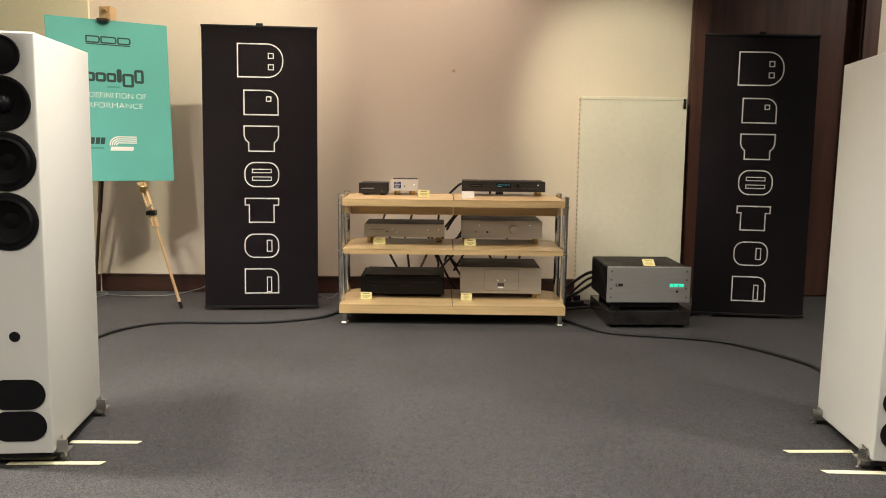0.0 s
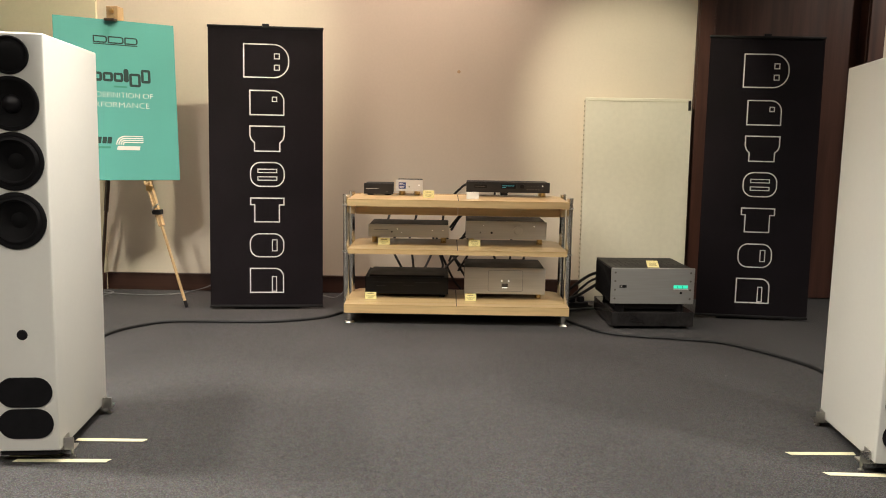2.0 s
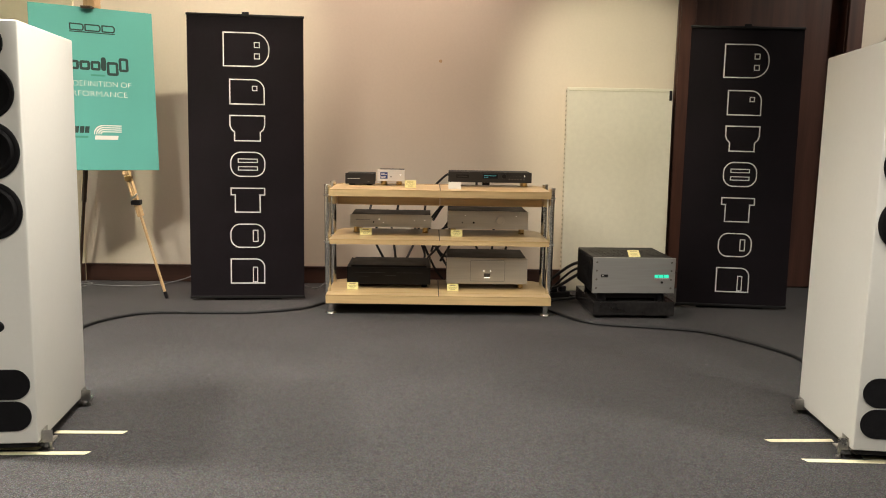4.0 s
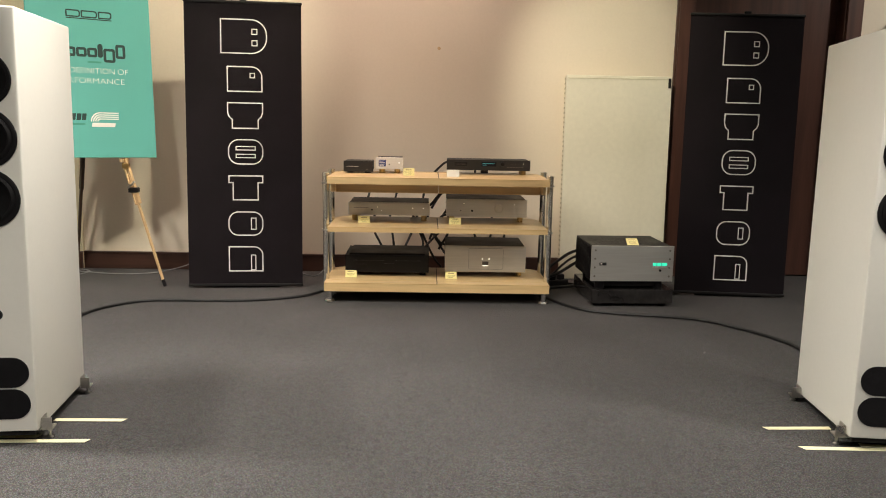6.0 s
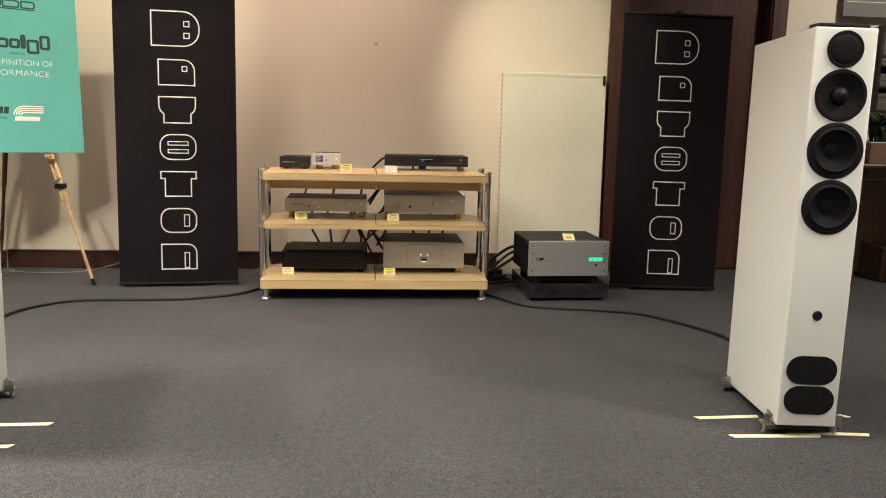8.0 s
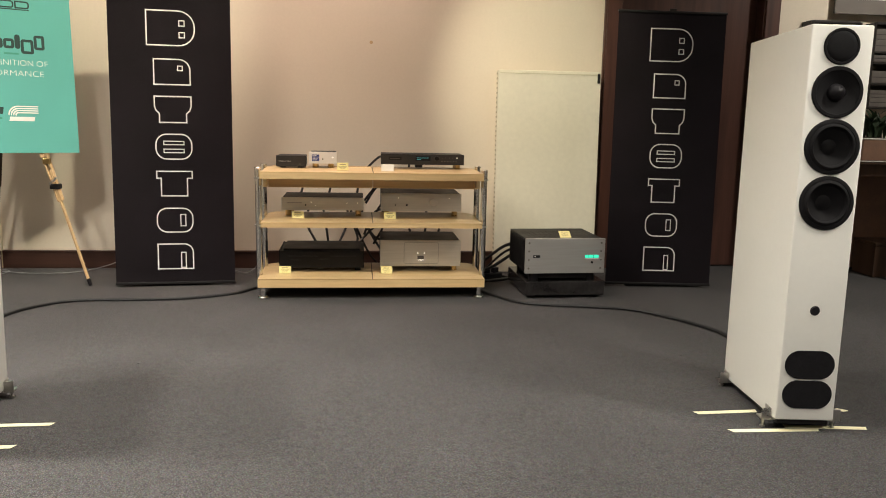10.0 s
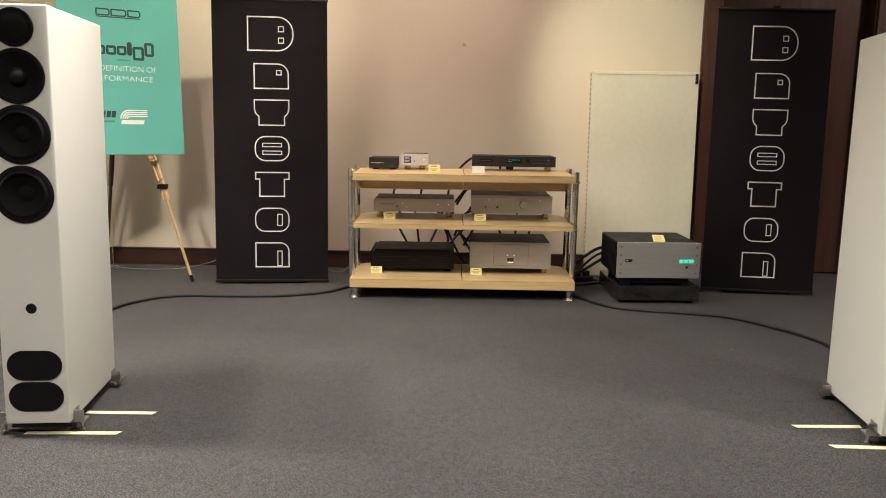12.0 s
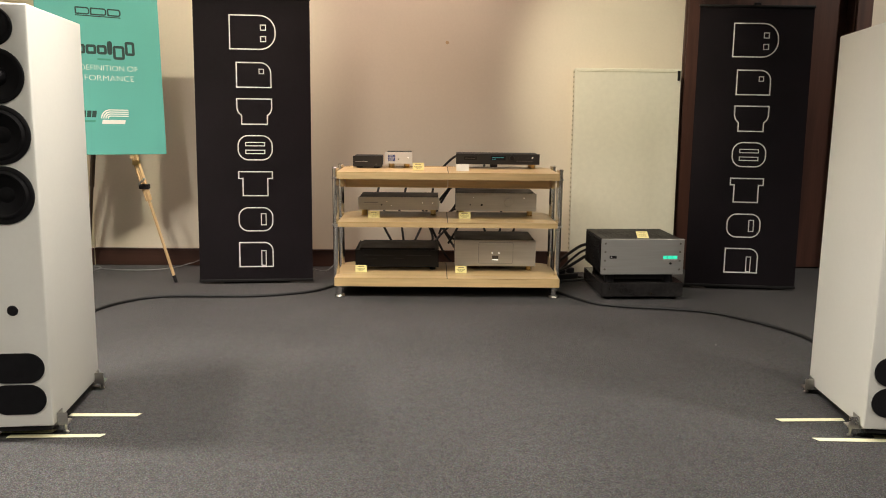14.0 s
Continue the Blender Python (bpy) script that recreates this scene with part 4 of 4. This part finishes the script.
BK = "thick black cable lying across the carpet"
cable([(-1.50, 3.20, 0.0095), (-1.76, 3.75, 0.0095), (-1.779, 4.133, 0.0095), (-1.677, 4.351, 0.0095), (-1.525, 4.454, 0.0095), (-1.212, 4.470, 0.0095), (-0.962, 4.497, 0.0095), (-0.723, 4.609, 0.0095), (-0.62, 4.75, 0.0095), (-0.50, 4.95, 0.0095)], 0.009, CABLE, BK)
cable([(0.62, 4.86, 0.0095), (0.739, 4.601, 0.0095), (0.877, 4.377, 0.0095), (1.046, 4.296, 0.0095), (1.274, 4.250, 0.0095), (1.488, 4.172, 0.0095), (1.650, 3.975, 0.0095), (1.745, 3.795, 0.0095), (1.775, 3.660, 0.0095), (1.75, 3.35, 0.0095), (1.60, 3.12, 0.0095)], 0.009, CABLE, BK)
GC = "thin grey cable on the carpet along the baseboard"
cable([(-2.55, 5.10, 0.006), (-2.30, 5.24, 0.006), (-2.05, 5.19, 0.006), (-1.80, 5.22, 0.006), (-1.62, 5.33, 0.03), (-1.45, 5.36, 0.10), (-1.2, 5.36, 0.12)], 0.0032, PALECABLE, GC)
cable([(-2.5, 5.02, 0.006), (-2.28, 5.08, 0.006), (-2.20, 5.25, 0.006), (-2.36, 5.33, 0.006), (-2.52, 5.22, 0.006)], 0.0032, PALECABLE, GC)
cable([(-0.85, 5.30, 0.006), (-0.72, 5.20, 0.006), (-0.66, 5.24, 0.05), (-0.62, 5.30, 0.07), (-0.58, 5.26, 0.03), (-0.50, 5.20, 0.006)], 0.0032, PALECABLE, GC)
LC = "black cable looping behind the components"
for pts in (
    [(-0.30, 5.045, 0.50), (-0.34, 5.10, 0.36), (-0.28, 5.04, 0.24)],
    [(-0.24, 5.045, 0.50), (-0.22, 5.12, 0.34), (-0.20, 5.04, 0.22)],
    [(-0.20, 5.040, 0.52), (-0.18, 5.09, 0.64), (-0.20, 5.04, 0.76), (-0.22, 4.935, 0.78)],
    [(-0.03, 5.045, 0.50), (0.00, 5.10, 0.64), (0.10, 5.06, 0.76), (0.15, 4.975, 0.775)],
    [(-0.06, 5.05, 0.42), (-0.02, 5.12, 0.30), (0.05, 5.10, 0.16), (0.10, 5.08, 0.10)],
    [(0.00, 5.08, 0.46), (0.03, 5.13, 0.34), (0.09, 5.08, 0.24), (0.12, 5.02, 0.20)],
    [(0.02, 5.06, 0.28), (0.07, 5.08, 0.40), (0.13, 5.04, 0.44), (0.14, 5.04, 0.34), (0.08, 5.07, 0.22)],
    [(0.03, 5.05, 0.48), (0.08, 5.06, 0.56), (0.14, 5.08, 0.62)],
    [(0.02, 5.02, 0.50), (0.09, 5.04, 0.59), (0.13, 5.08, 0.66)],
    [(0.32, 5.05, 0.42), (0.30, 5.09, 0.34), (0.34, 5.06, 0.24)],
    [(0.48, 5.05, 0.42), (0.50, 5.10, 0.32), (0.46, 5.06, 0.22)],
    [(-0.10, 5.045, 0.49), (-0.07, 5.13, 0.38), (-0.02, 5.10, 0.26), (-0.04, 5.04, 0.19)],
    [(-0.15, 5.04, 0.20), (-0.10, 5.12, 0.30), (-0.06, 5.13, 0.40), (-0.08, 5.045, 0.50)],
    [(0.16, 5.085, 0.52), (0.10, 5.13, 0.42), (0.05, 5.12, 0.33), (0.09, 5.09, 0.26), (0.16, 5.06, 0.24)],
    [(0.20, 5.085, 0.50), (0.12, 5.12, 0.36), (0.04, 5.10, 0.28), (-0.02, 5.04, 0.22)],
    [(0.40, 5.085, 0.50), (0.42, 5.12, 0.38), (0.40, 5.06, 0.27)],
    [(-0.38, 5.045, 0.50), (-0.36, 5.11, 0.60), (-0.39, 5.04, 0.74), (-0.40, 4.925, 0.755)],
    [(0.28, 4.975, 0.765), (0.30, 5.10, 0.70), (0.25, 5.085, 0.52)],
):
    cable(pts, 0.0075, CABLE, LC)
AC = "thick black cable plugged into the monoblock amplifier"
cable([(0.975, 4.86, 0.27), (0.90, 4.93, 0.235), (0.83, 4.99, 0.17), (0.76, 5.03, 0.10), (0.66, 5.05, 0.03), (0.55, 5.05, 0.014)], 0.0095, CABLE, AC)
cable([(0.975, 4.86, 0.22), (0.90, 4.90, 0.16), (0.82, 4.93, 0.10), (0.74, 4.97, 0.06), (0.62, 5.02, 0.02), (0.50, 5.05, 0.013)], 0.0095, CABLE, AC)
cable([(0.975, 4.88, 0.24), (0.91, 4.97, 0.19), (0.86, 5.06, 0.12), (0.80, 5.10, 0.05), (0.70, 5.12, 0.012), (0.52, 5.14, 0.012)], 0.008, CABLE, AC)
cable([(0.72, 5.18, 0.012), (0.84, 5.10, 0.012), (0.95, 5.03, 0.012), (0.90, 4.97, 0.012), (0.78, 4.92, 0.012), (0.66, 4.86, 0.012)], 0.009, CABLE, "black cable coiled on the carpet beside the plinth")
strip = thing("power_strip", pose(0.80, 5.02, 0, 0, 0, 24), "black power strip with plugs lying on the carpet", "power strip")
part("body", box(-0.11, 0.11, -0.025, 0.025, 0.001, 0.04, 0.005), BLACKMETAL, strip)
for q in range(3):
    part("plug", box(-0.085 + 0.065 * q, -0.045 + 0.065 * q, -0.018, 0.018, 0.04, 0.075, 0.005), RUBBER, strip)


# ---- far corner beside the door ----
def side_table():
    t = thing("side_table", pose(3.10, 4.88, 0), "long dark wooden table against the wall", "table")
    part("tabletop", box(0, 1.5, 0, 0.50, 0.775, 0.800, 0.003), WALNUT_AND_SHADE, t)
    part("edge_strip", box(0.001, 1.499, -0.003, 0, 0.794, 0.799), PRINT, t, "pale edge strip")
    part("apron", box(0.03, 1.47, 0.03, 0.05, 0.70, 0.775, 0.002), WALNUT_AND_SHADE, t)
    for x in (0.03, 0.42, 0.95, 1.43):
        part("leg", box(x, x + 0.05, 0.03, 0.08, 0.001, 0.70, 0.003), WALNUT_AND_SHADE, t)
    part("back_panel", box(0.03, 1.47, 0.44, 0.46, 0.02, 0.775, 0.002), POT, t, "dull brown back panel")
    cb = thing("storage_box", pose(3.46, 5.05, 0), "low dark wooden box standing under the table", "box")
    part("body", box(0, 0.6, 0, 0.24, 0.002, 0.22, 0.006), WALNUT_AND_SHADE, cb)
    part("lid", box(-0.005, 0.605, -0.005, 0.245, 0.22, 0.24, 0.004), WALNUT_AND_SHADE, cb)


side_table()


def potted_plant():
    p = thing("potted_plant", pose(3.33, 5.03, 0.800), "dark green leafy plant in a brown square pot on a table", "plant")
    part("pot", prism(rounded(-0.115, 0.115, -0.09, 0.09, [0.012] * 4, 4), 0.001, 0.135), POT, p, "brown square clay pot")
    part("rim", box(-0.118, 0.118, -0.093, 0.093, 0.134, 0.140, 0.001, 1), PRINT, p, "pale rim line")
    part("soil", box(-0.10, 0.10, -0.08, 0.08, 0.140, 0.144), SOIL, p)
    rnd = random.Random(4)
    for k in range(26):
        a = rnd.uniform(0, 2 * math.pi)
        ln = rnd.uniform(0.14, 0.26)
        out = rnd.uniform(0.25, 0.9)
        base = Vector((rnd.uniform(-0.06, 0.06), rnd.uniform(-0.05, 0.05), 0.144))
        bm = bmesh.new()
        side = Vector((-math.sin(a), math.cos(a), 0))
        prev = None
        for i in range(7):
            t = i / 6
            c = base + Vector((math.cos(a) * out * ln * t * t, math.sin(a) * out * ln * t * t * 0.6, ln * (t - 0.35 * out * t * t)))
            wd = 0.022 * math.sin(math.pi * min(0.98, 0.12 + 0.86 * t))
            row = [bm.verts.new(c - side * wd), bm.verts.new(c + Vector((0, 0, -0.004))), bm.verts.new(c + side * wd)]
            if prev:
                for q in range(2):
                    bm.faces.new((prev[q], prev[q + 1], row[q + 1], row[q]))
            prev = row
        bmesh.ops.solidify(bm, geom=bm.faces[:], thickness=0.001)
        part("leaf", bm, LEAF, p, "", True)


potted_plant()
tagged(part("paper_stack", box(3.40, 3.62, 4.885, 4.99, 0.801, 0.835, 0.002), WHITECARD), "low stack of pale papers lying on the table", "paper")


def wall_shelf(x0, x1):
    s = thing("wall_shelf", pose(x0, 5.29, 0), "dark open wall shelf with flat grey boxes", "shelf", "wall shelves")
    w = x1 - x0
    part("back", box(0, w, 0.09, 0.105, 1.13, 1.70), SHELFDARK, s)
    for a in (0, w - 0.015):
        part("side", box(a, a + 0.015, 0, 0.09, 1.13, 1.70, 0.002), SHELFDARK, s)
    for z in (1.13, 1.29, 1.43, 1.50, 1.69):
        part("board", box(0.016, w - 0.016, 0, 0.089, z, z + 0.016, 0.002), SHELFDARK, s)


def flat_box(x0, x1, z, h):
    b = thing("flat_box", pose(x0, 5.295, z), "flat grey carton lying on a dark shelf", "box", "cartons on shelves")
    part("carton", box(0, x1 - x0, 0, 0.08, 0.0005, h, 0.002), DIM, b)
    part("seam", box(0.004, x1 - x0 - 0.004, -0.001, 0, h * 0.45, h * 0.45 + 0.004), SHELFDARK, b)


for a0, a1 in ((2.98, 3.35), (3.44, 4.20)):
    wall_shelf(a0, a1)
    for z, h in ((1.146, 0.06), (1.207, 0.05), (1.306, 0.08), (1.446, 0.045), (1.516, 0.075), (1.592, 0.07)):
        flat_box(a0 + 0.02, a1 - 0.03, z, h)
fr = thing("picture_frame", pose(3.19, 5.37, 1.77), "grey framed panel hung on the beige wall", "picture")
part("frame", stroke(rounded(0, 0.42, 0, 0.45, [0] * 4), 0.02, 0, 0.02, UPRIGHT), GREYFRAME, fr)
part("sheet", box(0.008, 0.412, -0.008, 0.0, 0.008, 0.442), GREYFRAME, fr)
part("line", box(0.012, 0.408, -0.0105, -0.008, 0.085, 0.089), PRINT, fr)
# lint and a scrap of tape on the carpet
tagged(part("tape_scrap", prism([(0, 0), (0.035, -0.012), (0.05, 0.0), (0.02, 0.012)], 0.001, 0.004, pose(1.79, 2.68, 0, 0, 0, 160)), TAPE), "crumpled scrap of pale tape on the carpet", "tape")
for x, y in ((-0.93, 3.36), (1.43, 3.38), (1.30, 3.60)):
    tagged(part("lint", box(x - 0.005, x + 0.005, y - 0.007, y + 0.007, 0.0005, 0.004, 0.0015), GREYMETAL), "small dark speck of lint on the carpet", "lint", "carpet lint")
# small stain on the wall
tagged(part("wall_stain", lathe([(0, 0.0006), (0.010, 0.0006), (0.011, 0)], Matrix.Translation((0.065, 5.3995, 1.484)) @ pose(0, 0, 0, 90, 0, 0), 12), BEECH), "small brown stain on the beige wall", "stain", kind="structure")
